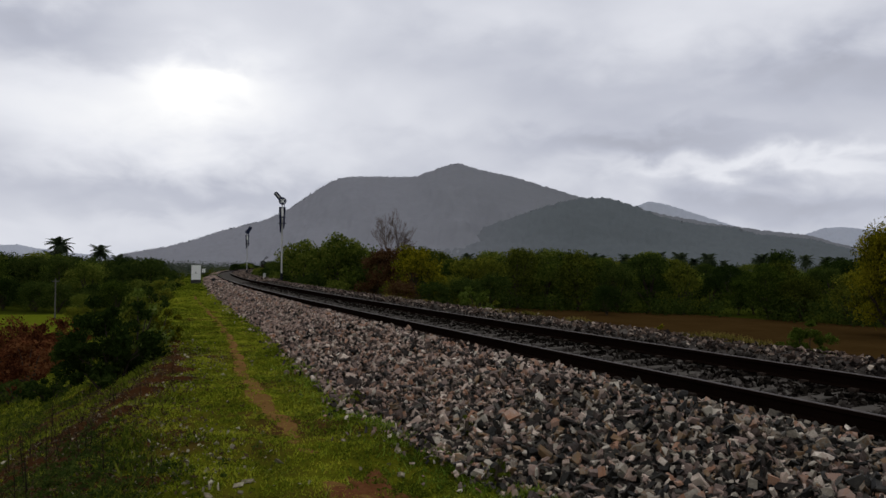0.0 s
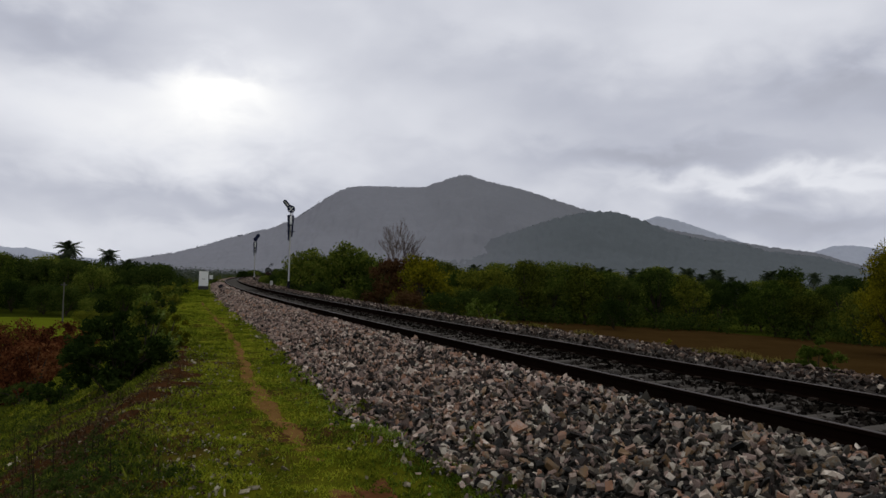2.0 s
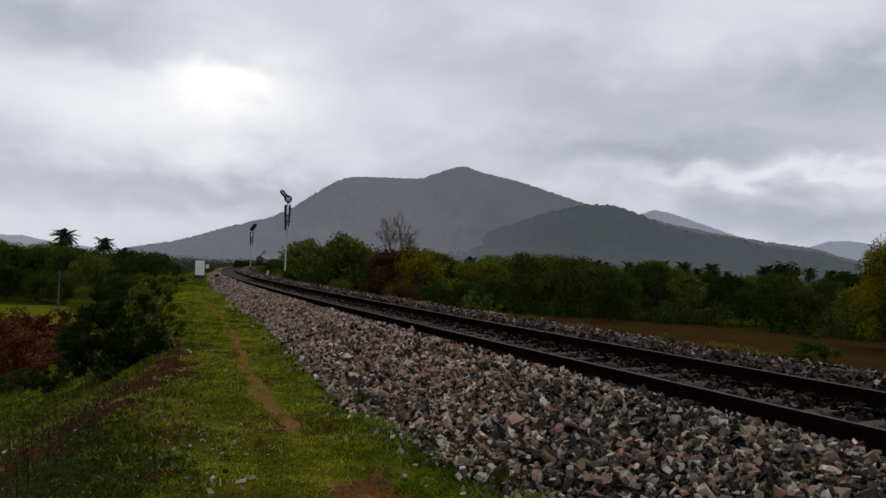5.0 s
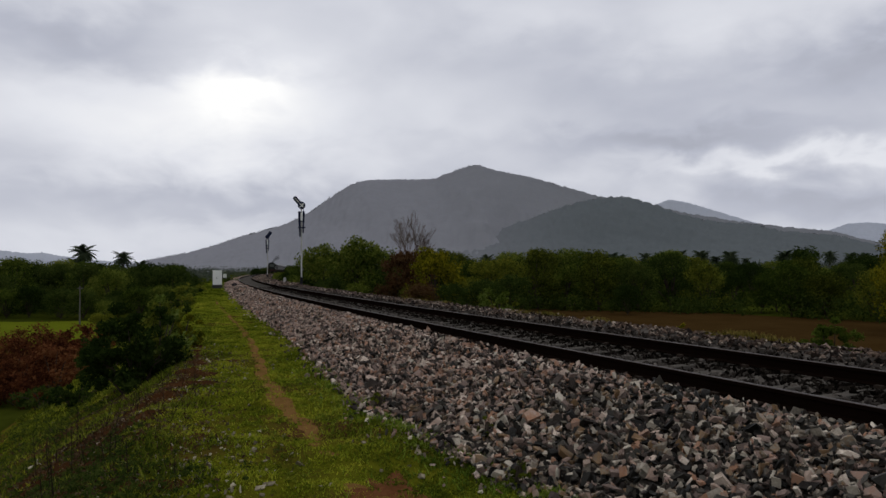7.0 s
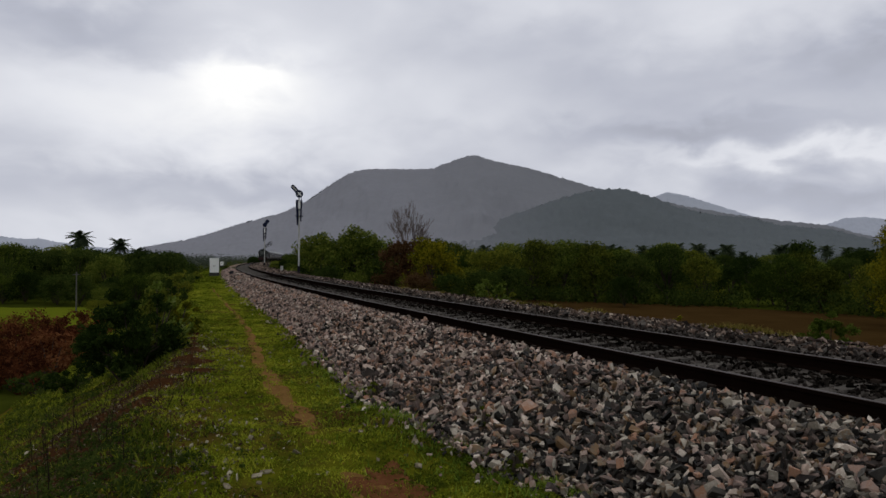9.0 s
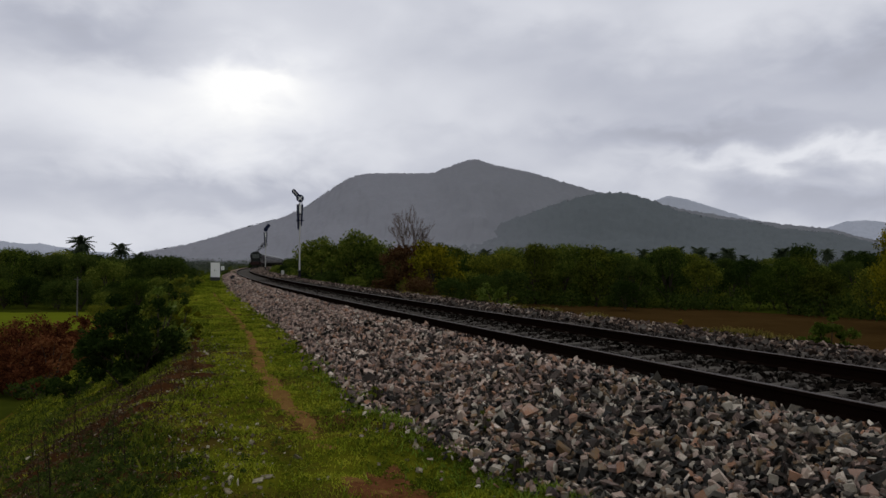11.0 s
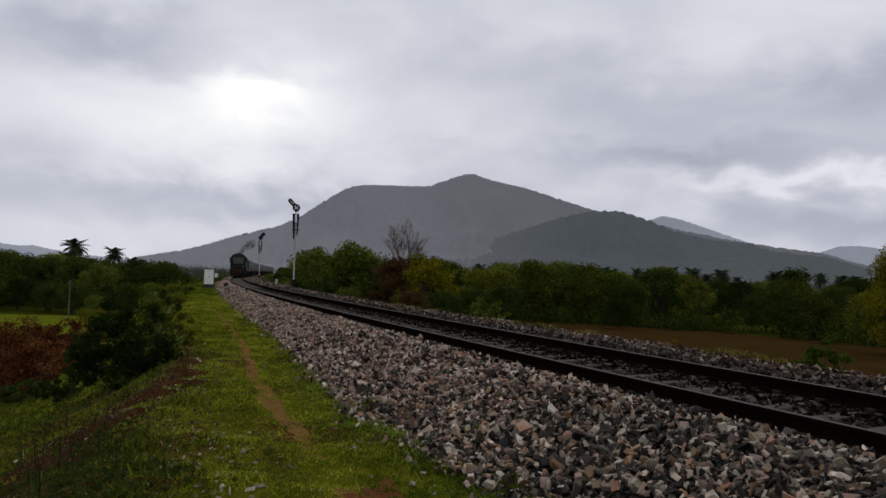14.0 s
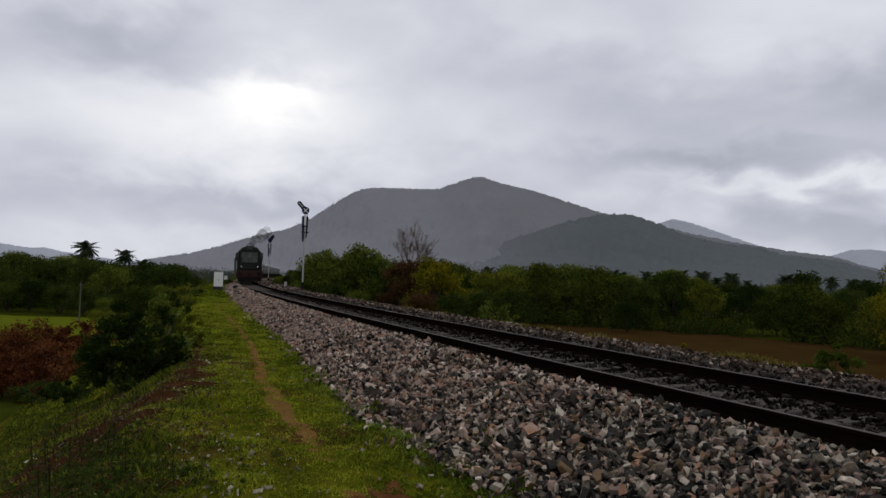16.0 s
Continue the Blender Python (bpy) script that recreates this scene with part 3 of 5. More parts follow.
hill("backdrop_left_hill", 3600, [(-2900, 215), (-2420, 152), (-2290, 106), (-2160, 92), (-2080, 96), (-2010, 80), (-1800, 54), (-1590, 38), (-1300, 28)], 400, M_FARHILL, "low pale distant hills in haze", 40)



def ridge_trees(name, dist, knots, mat, label, count, seed, small=1.0):
    """Tree crowns standing along a hill's ridge."""
    rg = np.random.default_rng(seed)
    kx, kz = zip(*knots)
    x = rg.uniform(kx[0], kx[-1], count)
    size = rg.lognormal(math.log(5.0), 0.4, count).clip(2.5, 12) * small
    z = PLAIN - 2 + np.interp(x, kx, kz) + 5
    v, f = leaf_cloud(np.stack([x, np.full(count, dist - 2.0), z - size * 0.15], -1), size, 26, 2.6, rg, 0.8, three=True)
    return tagged(part_mesh(name, mesh_np(name, v, f), mat), label, "woods", kind="stuff")


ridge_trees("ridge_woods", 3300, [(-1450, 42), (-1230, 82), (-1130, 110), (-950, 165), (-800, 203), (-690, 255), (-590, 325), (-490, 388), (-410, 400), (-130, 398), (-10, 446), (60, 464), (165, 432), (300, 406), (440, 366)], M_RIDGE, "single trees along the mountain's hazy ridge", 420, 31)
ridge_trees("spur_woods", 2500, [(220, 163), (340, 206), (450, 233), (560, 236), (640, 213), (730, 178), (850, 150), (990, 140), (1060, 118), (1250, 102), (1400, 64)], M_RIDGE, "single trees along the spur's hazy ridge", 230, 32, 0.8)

# clouds ahead, a far curved backdrop that drifts
bm_az, bm_el = np.linspace(radians(-52), radians(52), 60), np.linspace(radians(-1.5), radians(27), 24)
A, E = np.meshgrid(bm_az, bm_el, indexing="ij")
V = 4750 * np.stack([np.sin(A) * np.cos(E), np.cos(A) * np.cos(E), np.sin(E)], -1).reshape(-1, 3)
i = np.arange(A.size).reshape(A.shape)
ff = np.stack([i[:-1, :-1], i[:-1, 1:], i[1:, 1:], i[1:, :-1]], -1).reshape(-1, 4)
M_CLOUD = bpy.data.materials.new("cloud_cover")
M_CLOUD.use_nodes = True
k = Nodes(M_CLOUD.node_tree)
e = k.n("ShaderNodeEmission", Color=cloud_colour(k, k.n("ShaderNodeTexCoord").outputs["Object"]), Strength=1.0)
k.t.links.new(e.outputs[0], k.n("ShaderNodeOutputMaterial").inputs[0])
clouds = tagged(part_mesh("backdrop_clouds", mesh_np("backdrop_clouds", V, ff), M_CLOUD, smooth=True), "grey overcast clouds with a bright gap drifting slowly", "clouds", kind="structure")


# ---- the track ----
RAIL_U = {"near": (-0.8715, 0.0), "far": (0.8715, 0.05)}


def sweep(name, profile, s0, s1, step, u0, z0, mat, parent, mats=None):
    """Sweeps a profile (du, dz) along the line."""
    ss = np.concatenate([np.arange(s0, 60, step), np.arange(60, s1, 5.0)])
    n = len(profile)
    verts = []
    for du, dz in profile:
        x, y = line_xy(ss, u0 + du)
        verts.append(np.stack([x, y, np.full_like(ss, z0 + dz)], -1))
    verts = np.stack(verts, 1).reshape(-1, 3)
    i = np.arange(len(ss) * n).reshape(len(ss), n)
    j = np.roll(i, -1, axis=1)
    f = np.stack([i[:-1], i[1:], j[1:], j[:-1]], -1).reshape(-1, 4)
    return part_mesh(name, mesh_np(name, verts, f), mat, parent)


track = empty("railway_track", "single broad-gauge railway track on concrete sleepers in stone ballast", "railway track", kind="structure")
for key, (u0, z0) in RAIL_U.items():
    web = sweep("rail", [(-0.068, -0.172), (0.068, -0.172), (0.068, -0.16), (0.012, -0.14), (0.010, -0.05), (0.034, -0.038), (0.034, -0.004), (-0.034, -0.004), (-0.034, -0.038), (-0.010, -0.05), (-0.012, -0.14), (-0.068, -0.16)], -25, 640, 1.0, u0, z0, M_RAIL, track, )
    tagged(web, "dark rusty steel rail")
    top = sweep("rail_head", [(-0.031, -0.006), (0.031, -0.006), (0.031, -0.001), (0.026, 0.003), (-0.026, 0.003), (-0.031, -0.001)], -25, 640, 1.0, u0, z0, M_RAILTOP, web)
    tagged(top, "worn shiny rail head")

# sleepers: waisted concrete beams
bm = bmesh.new()
box(bm, (2.75, 0.25, 0.2), Matrix.Translation((0, 0, -0.275)), 0.02)
for v in bm.verts:
    mid = max(0, 1 - abs(v.co.x) / 0.6)
    if v.co.z > -0.27:
        v.co.z -= 0.03 * mid
        v.co.y *= 0.78
sleeper_me = bpy.data.meshes.new("sleeper")
bm.to_mesh(sleeper_me)
bm.free()
sleeper_me.materials.append(M_SLEEPER)
bm = bmesh.new()
box(bm, (0.06, 0.11, 0.045), Matrix(), 0.012)
clip_me = bpy.data.meshes.new("rail_clip")
bm.to_mesh(clip_me)
bm.free()
clip_me.materials.append(M_CLIP)
s = -6.0
while s < 150:
    ob = new("sleeper", sleeper_me)
    ob.parent = track
    tilt = math.degrees(math.atan2(0.05, 1.743))
    ob.matrix_basis = Matrix.Translation(at(s, random.uniform(-0.02, 0.02), 0.014)) @ pose(0, 0, 0, 0, -tilt, yaw_at(s) + random.uniform(-0.6, 0.6))
    if 0 < s < 26:
        for key, (u0, z0) in RAIL_U.items():
            for side in (-0.1, 0.1):
                c = new("rail_clip", clip_me)
                c.parent = ob
                c.matrix_basis = pose(u0 + side, 0, -0.155)
    s += 0.65


# ---- stones ----
ICO = bmesh.new()
bmesh.ops.create_icosphere(ICO, subdivisions=1, radius=1.0)
ICO.verts.ensure_lookup_table()
ICO_V = np.array([v.co[:] for v in ICO.verts], np.float32)
ICO_F = np.array([[v.index for v in f.verts] for f in ICO.faces], np.int32)
ICO.free()


BOX_V = np.array([(x, y, z) for x in (-1, 1) for y in (-1, 1) for z in (-1, 1)], np.float32) * 0.72
BOX_F = np.array([(0, 1, 3), (0, 3, 2), (4, 6, 7), (4, 7, 5), (0, 4, 5), (0, 5, 1), (2, 3, 7), (2, 7, 6), (0, 2, 6), (0, 6, 4), (1, 5, 7), (1, 7, 3)], np.int32)


def stone_verts(n, rng, size, blocky=False):
    """Angular broken stones round the origin: blocks with skewed faces, or chipped lumps."""
    base = BOX_V if blocky else ICO_V
    v = base[None] * (1 + rng.uniform(-0.42, 0.3, (n, len(base), 3 if blocky else 1)))
    if not blocky:
        v = np.sign(v) * np.minimum(np.abs(v), rng.uniform(0.4, 0.9, (n, 1, 3)))
    v = v * np.stack([rng.uniform(1.1, 1.6, n), rng.uniform(0.8, 1.1, n), rng.uniform(0.24, 0.52, n)], -1)[:, None]
    return np.einsum("nij,nkj->nki", turns(n, rng), v) * np.asarray(size)[:, None, None]


def stones(name, ss, us, zs, size, rng, mat, parent, label, category="ballast"):
    x, y = line_xy(ss, us)
    c = np.stack([x, y, zs], -1)[:, None]
    size = np.asarray(size)
    h = len(ss) * 2 // 5
    va = (stone_verts(h, rng, size[:h], True) + c[:h]).reshape(-1, 3)
    vb = (stone_verts(len(ss) - h, rng, size[h:]) + c[h:]).reshape(-1, 3)
    fa = (BOX_F[None] + 8 * np.arange(h)[:, None, None]).reshape(-1, 3)
    fb = (ICO_F[None] + len(va) + 12 * np.arange(len(ss) - h)[:, None, None]).reshape(-1, 3)
    ob = part_mesh(name, mesh_np(name, np.concatenate([va, vb]), np.concatenate([fa, fb])), mat, parent, label)
    ob["kind"] = "stuff"
    return ob


rng = np.random.default_rng(5)


def scatter(n, s0, s1, power, lo, hi):
    """Places along the line, denser towards us; lo, hi: limits across as functions of s."""
    s = s0 + (s1 - s0) * rng.random(n) ** power
    f = rng.random(n)
    return s, lo(s) + (hi(s) - lo(s)) * f


n = 12000
s, u = scatter(n, 2.4, -14, 1.2, lambda s: toe(s) - 0.04, lambda s: np.full_like(s, 4.4))
BACK = (s, u, rng.lognormal(math.log(0.045), 0.33, n).clip(0.02, 0.09))
n = 64000
s, u = scatter(n, 2.0, 70, 2.0, lambda s: toe(s) - 0.04, lambda s: np.full_like(s, -1.0))
edge = rng.random(n) < 0.04
u = np.where(edge, toe(s) - rng.exponential(0.1, n), u)
size = np.where(edge, 0.75, 1.0) * rng.lognormal(math.log(0.033), 0.36, n).clip(0.016, 0.09) * np.where(s > 25, 1.25, 1.0) * np.where(s > 45, 1.3, 1.0)
z = bank_z(s, u) + rng.uniform(-0.06, 0.07, n)
z = np.where((u > -1.3), z - 0.03, z)
ballast = empty("ballast_shoulder", "sloping heap of grey and brown broken stone ballast beside the track", "ballast", kind="structure")
grey = rng.random(n) < np.clip((10.0 - s) / 4.5, 0.1, 0.72) * np.interp(u, [-4.2, -3.4], [0.5, 1.0])
for load, mat, words in ((grey, M_GREY, "loose dark grey broken stones"), (~grey, M_STONE, "loose brown and pinkish broken stones")):
    stones("ballast_stones", s[load], u[load], z[load], size[load], rng, mat, ballast, words)
s, u, size = BACK
stones("ballast_stones", s, u, bank_z(s, u) + rng.uniform(-0.03, 0.04, len(s)), size, rng, M_STONE, ballast, "loose grey-brown broken stones")
n = 13000
s, u = scatter(n, 18, 75, 1.0, lambda s: toe(s) - 0.04, lambda s: np.full_like(s, -1.15))
stones("ballast_stones", s, u, bank_z(s, u) + rng.uniform(0.0, 0.05, n), rng.uniform(0.035, 0.065, n), rng, M_FARSTONE, ballast, "loose grey-brown broken stones")
n = 5000
s, u = scatter(n, 60, 200, 1.6, lambda s: toe(s) - 0.1, lambda s: np.full_like(s, -1.0))
stones("ballast_stones", s, u, bank_z(s, u) + 0.02, rng.uniform(0.07, 0.13, n), rng, M_FARSTONE, ballast, "loose grey-brown broken stones")
n = 4500
s, u = scatter(n, 62, 220, 1.4, lambda s: np.full_like(s, 1.0), lambda s: np.full_like(s, 4.0))
stones("ballast_stones", s, u, bank_z(s, u) + 0.02, rng.uniform(0.08, 0.15, n), rng, M_DUSK, ballast, "loose grey-brown broken stones")
n = 11000
s, u = scatter(n, 1.0, 60, 1.7, lambda s: np.full_like(s, -0.8), lambda s: np.full_like(s, 0.8))
stones("crib_stones", s, u, -0.185 + 0.028 * u + rng.uniform(-0.04, 0.02, n), rng.uniform(0.025, 0.055, n), rng, M_DARKSTONE, track, "dark oily stones between the rails")
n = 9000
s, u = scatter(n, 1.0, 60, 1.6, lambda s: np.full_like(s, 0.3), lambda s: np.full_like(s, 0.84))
stones("crib_stones", s, u, -0.175 + 0.028 * u + rng.uniform(-0.04, 0.015, n), rng.uniform(0.025, 0.05, n), rng, M_OIL_SHADE, track, "near-black stones along the rail, oil and shade in their colour")
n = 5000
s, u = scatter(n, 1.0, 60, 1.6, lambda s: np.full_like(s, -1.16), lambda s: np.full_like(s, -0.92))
stones("ballast_stones", s, u, bank_z(s, u) + rng.uniform(-0.05, 0.015, n), rng.uniform(0.025, 0.05, n), rng, M_OIL_SHADE, ballast, "near-black stones along the rail, oil and shade in their colour")
n = 15000
s, u = scatter(n, 1.0, 70, 1.5, lambda s: np.full_like(s, 2.0), lambda s: np.full_like(s, 4.6))
stones("ballast_stones", s, u, np.maximum(bank_z(s, u), -2) + rng.uniform(-0.03, 0.03, n), rng.lognormal(math.log(0.034), 0.3, n).clip(0.02, 0.085), rng, M_DUSK, ballast, "loose grey-brown broken stones")
# darker inner band, the crib's stone material used again
n = 6500
s, u = scatter(n, 1.0, 60, 1.6, lambda s: np.full_like(s, 0.95), lambda s: np.full_like(s, 2.3))
stones("ballast_stones", s, u, bank_z(s, u) + rng.uniform(-0.03, 0.03, n), rng.lognormal(math.log(0.04), 0.3, n).clip(0.02, 0.085), rng, M_DARKSTONE, ballast, "darker stones beside the rail")
# single stones nearest the walker
shapes = []
for j in range(24):
    me = mesh_np("ballast_stone", stone_verts(1, rng, [1.0], j % 3 > 0)[0], BOX_F if j % 3 > 0 else ICO_F)
    me.materials.append(M_STONE_ONE)
    shapes.append(me)
for j in range(290):
    s = rng.uniform(3.2, 8.5)
    t = float(toe(s))
    u = rng.uniform(t + 0.5, -1.6)
    ob = new("ballast_stone", shapes[j % 24])
    ob.parent = ballast
    sc = min(0.066, rng.lognormal(math.log(0.043), 0.28))
    ob.matrix_basis = Matrix.Translation(at(s, u, float(bank_z(s, u)) + 0.05)) @ pose(0, 0, 0, rng.uniform(0, 360), rng.uniform(0, 360), rng.uniform(0, 360)) @ Matrix.Scale(sc, 4)
# pale stones strewn over the grass and the slope
n = 1500
s = 2.5 + 16 * rng.random(n) ** 1.2
mid = np.interp(s, [3, 6, 8.5, 10.5, 12, 13.5, 16, 22], [-8.6, -8.3, -7.9, -7.4, -6.6, -5.98, -5.78, -5.5])
u = np.where(rng.random(n) < 0.84, mid + rng.normal(0.15, 0.55, n), rng.uniform(-9.5, -4.3, n))
u = np.minimum(u, toe(s) - 0.1)
far_from_path = np.abs(u - pc(s)) > 0.2
s, u = s[far_from_path], u[far_from_path]
stones("slope_stones", s, u, bank_z(s, u) + ripple(s, u, 1.0, 0.035) + 0.012, rng.lognormal(math.log(0.018), 0.45, len(s)).clip(0.008, 0.036), rng, M_PALE, None, "pale weathered stones strewn in the grass", "stones")
bpy.data.objects["slope_stones"]["category"] = "stones"
n = 420
s, u = rng.normal(7.4, 1.0, n), rng.normal(-6.35, 0.42, n)
heap = stones("stone_scatter", s, u, bank_z(s, u) + ripple(s, u, 1.0, 0.035) + 0.015, rng.lognormal(math.log(0.0125), 0.45, n).clip(0.006, 0.028), rng, M_PALE, None, "pale stones gathered in the grass at the brow")
heap["category"] = "stones"


for s0, u0, r0 in ((7.5, -4.6, 0.09), (6.3, -4.4, 0.11), (6.9, -5.7, 0.06), (6.4, -5.75, 0.075), (6.2, -6.1, 0.07), (6.9, -4.2, 0.13), (6.2, -5.35, 0.05), (9.6, -6.9, 0.09), (13.2, -7.3, 0.16), (17.5, -8.6, 0.12)):
    rock_me = mesh_np("rock", stone_verts(1, rng, [r0 * 0.6])[0] * np.array([1, 1, 0.6], np.float32), ICO_F)
    tagged(part_mesh("rock", rock_me, M_PALE), "pale flat stone lying in the grass", "rock", "rocks in the grass").matrix_basis = Matrix.Translation(at(s0, u0, float(bank_z(s0, u0)) + float(ripple(s0, u0, 1.0, 0.035)) + 0.02))


# ---- plants ----
def tree_meshes(seed, height, spread, clumps, per, leaf, bare_to=0.25, tall=1.0):
    """Trunk with limbs, and crown, as two meshes; uneven crown of clumps at the limbs' ends."""
    rg = np.random.default_rng(seed)
    bm = bmesh.new()
    split = height * bare_to
    lean = Vector((rg.uniform(-0.3, 0.3), rg.uniform(-0.3, 0.3), split))
    rod(bm, (0, 0, -0.2), lean, height * 0.03, height * 0.022, 8)
    centres, radii = [], []
    for j in range(clumps):
        t = j / clumps * 2 * math.pi * 2.4 + rg.uniform(0, 0.6)
        h = split + (height - split) * (0.12 + 0.88 * rg.random() ** 0.8)
        f = (h - split) / (height - split)
        out = spread * (0.35 + 0.65 * rg.random()) * math.sqrt(max(0.05, 1 - (2 * f - 0.85) ** 2 * 0.7))
        tip = Vector((math.cos(t) * out, math.sin(t) * out, h))
        if j % 3 == 0:
            mid = lean.lerp(tip, 0.5) + Vector((0, 0, 0.1 * height * rg.random()))
            rod(bm, lean, mid, height * 0.012, height * 0.008, 5)
            rod(bm, mid, tip, height * 0.008, height * 0.002, 5)
        centres.append(tip)
        radii.append(spread * rg.uniform(0.24, 0.46) * tall)
    trunk = bpy.data.meshes.new("trunk")
    bm.to_mesh(trunk)
    bm.free()
    v, f = leaf_cloud(np.array(centres), np.array(radii), per, leaf * 1.12, rg, three=True)
    v[:, 2] = np.maximum(v[:, 2], 0.05)
    return trunk, mesh_np("crown", v, f)


def make_tree(name, meshes, leaf_mat, label, category="tree", group=""):
    t = empty(name, label, category, group)
    tr, cr = meshes
    part_mesh("trunk", tr.copy(), M_BARK, t)
    part_mesh("crown", cr.copy(), leaf_mat, t)
    t.matrix_basis = Matrix.Translation((0, -400, -60))
    return t


SHAPES = [tree_meshes(11, 6.0, 2.9, 44, 112, 0.15, 0.07), tree_meshes(12, 6.5, 2.5, 42, 112, 0.15, 0.09), tree_meshes(13, 5.2, 3.2, 46, 104, 0.15, 0.04), tree_meshes(14, 7.0, 2.8, 44, 112, 0.15, 0.1), tree_meshes(15, 7.0, 2.7, 62, 230, 0.085, 0.08)]
KINDS = []
TREE_LABELS = ["mid-green broadleaf tree at the field's edge", "olive-green broadleaf tree at the field's edge", "deep green broadleaf tree on the plain", "yellow-green flowering tree beside the line"]


def plant_tree(shape, tone, x, y, size=1.0, turn=None, label=None, group="trees on the plain", z=PLAIN, wide=1.0):
    """Puts a tree of a shape and a tone; builds each pair once, then copies it."""
    key = (shape, tone)
    m = Matrix.Translation((x, y, z)) @ pose(0, 0, 0, 0, 0, random.uniform(0, 360) if turn is None else turn) @ Matrix.Diagonal((size * wide, size * wide, size, 1))
    for have, ob in KINDS:
        if have == key:
            c = copy_thing(ob, m)
            break
    else:
        c = make_tree("tree", SHAPES[shape], M_LEAF[tone], TREE_LABELS[min(tone, 3)], "tree", group)
        c.matrix_basis = m
        KINDS.append((key, c))
    if label:
        tagged(c, label)
    return c


random.seed(21)
# trees behind the bare field
for row, (off, count) in enumerate(((3.0, 15), (8.0, 14), (14.0, 14))):
    for j in range(count):
        f = (j + random.uniform(-0.3, 0.3)) / (count - 1)
        x = -2 + 44 * f + random.uniform(-0.8, 0.8)
        y = float(np.interp(x, [-6, 9, 23, 31, 42], [80, 73, 67, 56, 44])) + off + random.uniform(-1.5, 1.5)
        tone = random.choice([0, 0, 1, 1, 2]) if row else random.choice([0, 1, 1, 2, 2])
        plant_tree(random.randrange(4), tone, x, y, (0.84 + 0.09 * row) * random.uniform(0.88, 1.1) * (0.8 if x > 25 else 1.0))
for j in range(34):
    x = random.uniform(-25, 75)
    y = random.uniform(95, 150) - max(0, x - 30) * 0.7
    plant_tree(random.randrange(4), random.choice([0, 1, 2, 2]), x, y, random.uniform(0.9, 1.15))
# lower trees closing the meadow's far edge
for j in range(17):
    x = -62 + 36 * j / 16 + random.uniform(-0.8, 0.8)
    plant_tree(2, random.choice([2, 2, 0]), x, 65.5 + random.uniform(-1.0, 2.0) - (x + 45) * 0.1, random.uniform(0.42, 0.62))
# the tall tree at the field's corner
plant_tree(4, 3, 27.9, 46.0, 0.97, 40, "tall yellowish-green tree at the field's corner", wide=0.9)
plant_tree(2, 3, 28.9, 46.6, 1.18, 75, "tall yellowish-green tree at the field's corner", wide=0.72)
plant_tree(4, 3, 29.6, 47.0, 1.0, 160, "tall yellowish-green tree at the field's corner")
# round bush at the field's far edge
plant_tree(2, 2, 14.5, 65.5, 0.5, 10, "small rounded dark green bush at the field's edge")
# clump beside the signal
for x, y, shape, tone, size in ((-16.0, 84, 0, 0, 1.38), (-13.4, 83, 1, 0, 1.38), (-11.6, 82, 0, 0, 1.5), (-9.9, 82, 2, 0, 1.42), (-17.6, 87, 2, 0, 1.2), (-8.0, 80, 2, 2, 0.8), (-14.0, 78, 2, 2, 0.62), (-11.0, 76.5, 2, 0, 0.6), (-17.5, 83, 2, 2, 0.55)):
    plant_tree(shape, tone, x, y, size, None, "dense green leafy tree beside the railway signal")
# yellowish trees further along, and dark ones between
for x, y, shape, tone, size in ((-2.4, 65, 0, 3, 0.95), (0.4, 66.5, 2, 1, 0.92), (2.2, 69, 1, 1, 0.86), (-4.6, 68, 2, 1, 0.72), (-6.2, 72, 1, 4, 0.85), (-4.8, 73, 3, 4, 0.84), (-0.8, 60, 2, 2, 0.55), (1.8, 62, 2, 2, 0.6), (-3.6, 62, 2, 4, 0.52), (4.4, 64, 2, 2, 0.66), (4.2, 70, 3, 1, 0.82)):
    lab = "russet dry-leaved tree beside the line" if tone == 4 else None
    plant_tree(shape, tone, x, y, size, None, lab)
# woods on the left
for j in range(34):
    f = j / 33
    x = -62 + 27 * f + random.uniform(-1.5, 1.5)
    y = 69 + random.uniform(0, 22) + (x + 45) * -0.15
    plant_tree(random.randrange(4), random.choice([0, 0, 2, 2]), x, y, random.uniform(0.78, 0.92))
for j in range(22):
    x = -62 + 30 * j / 21 + random.uniform(-1, 1)
    plant_tree(random.choice([0, 2]), random.choice([0, 2, 2]), x, 78 + random.uniform(0, 16) - (x + 45) * 0.15, random.uniform(0.82, 0.95))
for x, y, size in ((-37, 92, 0.78), (-34.8, 94, 0.76), (-31.0, 96, 0.66), (-29.2, 95, 0.62)):
    plant_tree(0, 2, x, y, size, None, "dark rounded tree on the plain")
for j in range(10):
    s = 57 + j * 5 + random.uniform(-2, 2)
    p = at(s, -9.5 - random.uniform(0, 2.0) - 0.02 * s)
    plant_tree(2, random.choice([0, 1, 2, 4]), p.x, p.y, random.uniform(0.28, 0.38), None, "low shrub at the foot of the bank")
for j in range(9):
    s = 78 + j * 11 + random.uniform(-3, 3)
    p = at(s, -8.0 - random.uniform(0, 4))
    plant_tree(2, random.choice([0, 2]), p.x, p.y, random.uniform(0.45, 0.62), None, "low shrub at the foot of the bank")
for j in range(14):
    s = 88 + j * 13 + random.uniform(-3, 3)
    p = at(s, 9.0 + random.uniform(0, 5))
    plant_tree(2, random.choice([0, 2, 1]), p.x, p.y, random.uniform(0.42, 0.6), None, "low shrub at the foot of the bank")


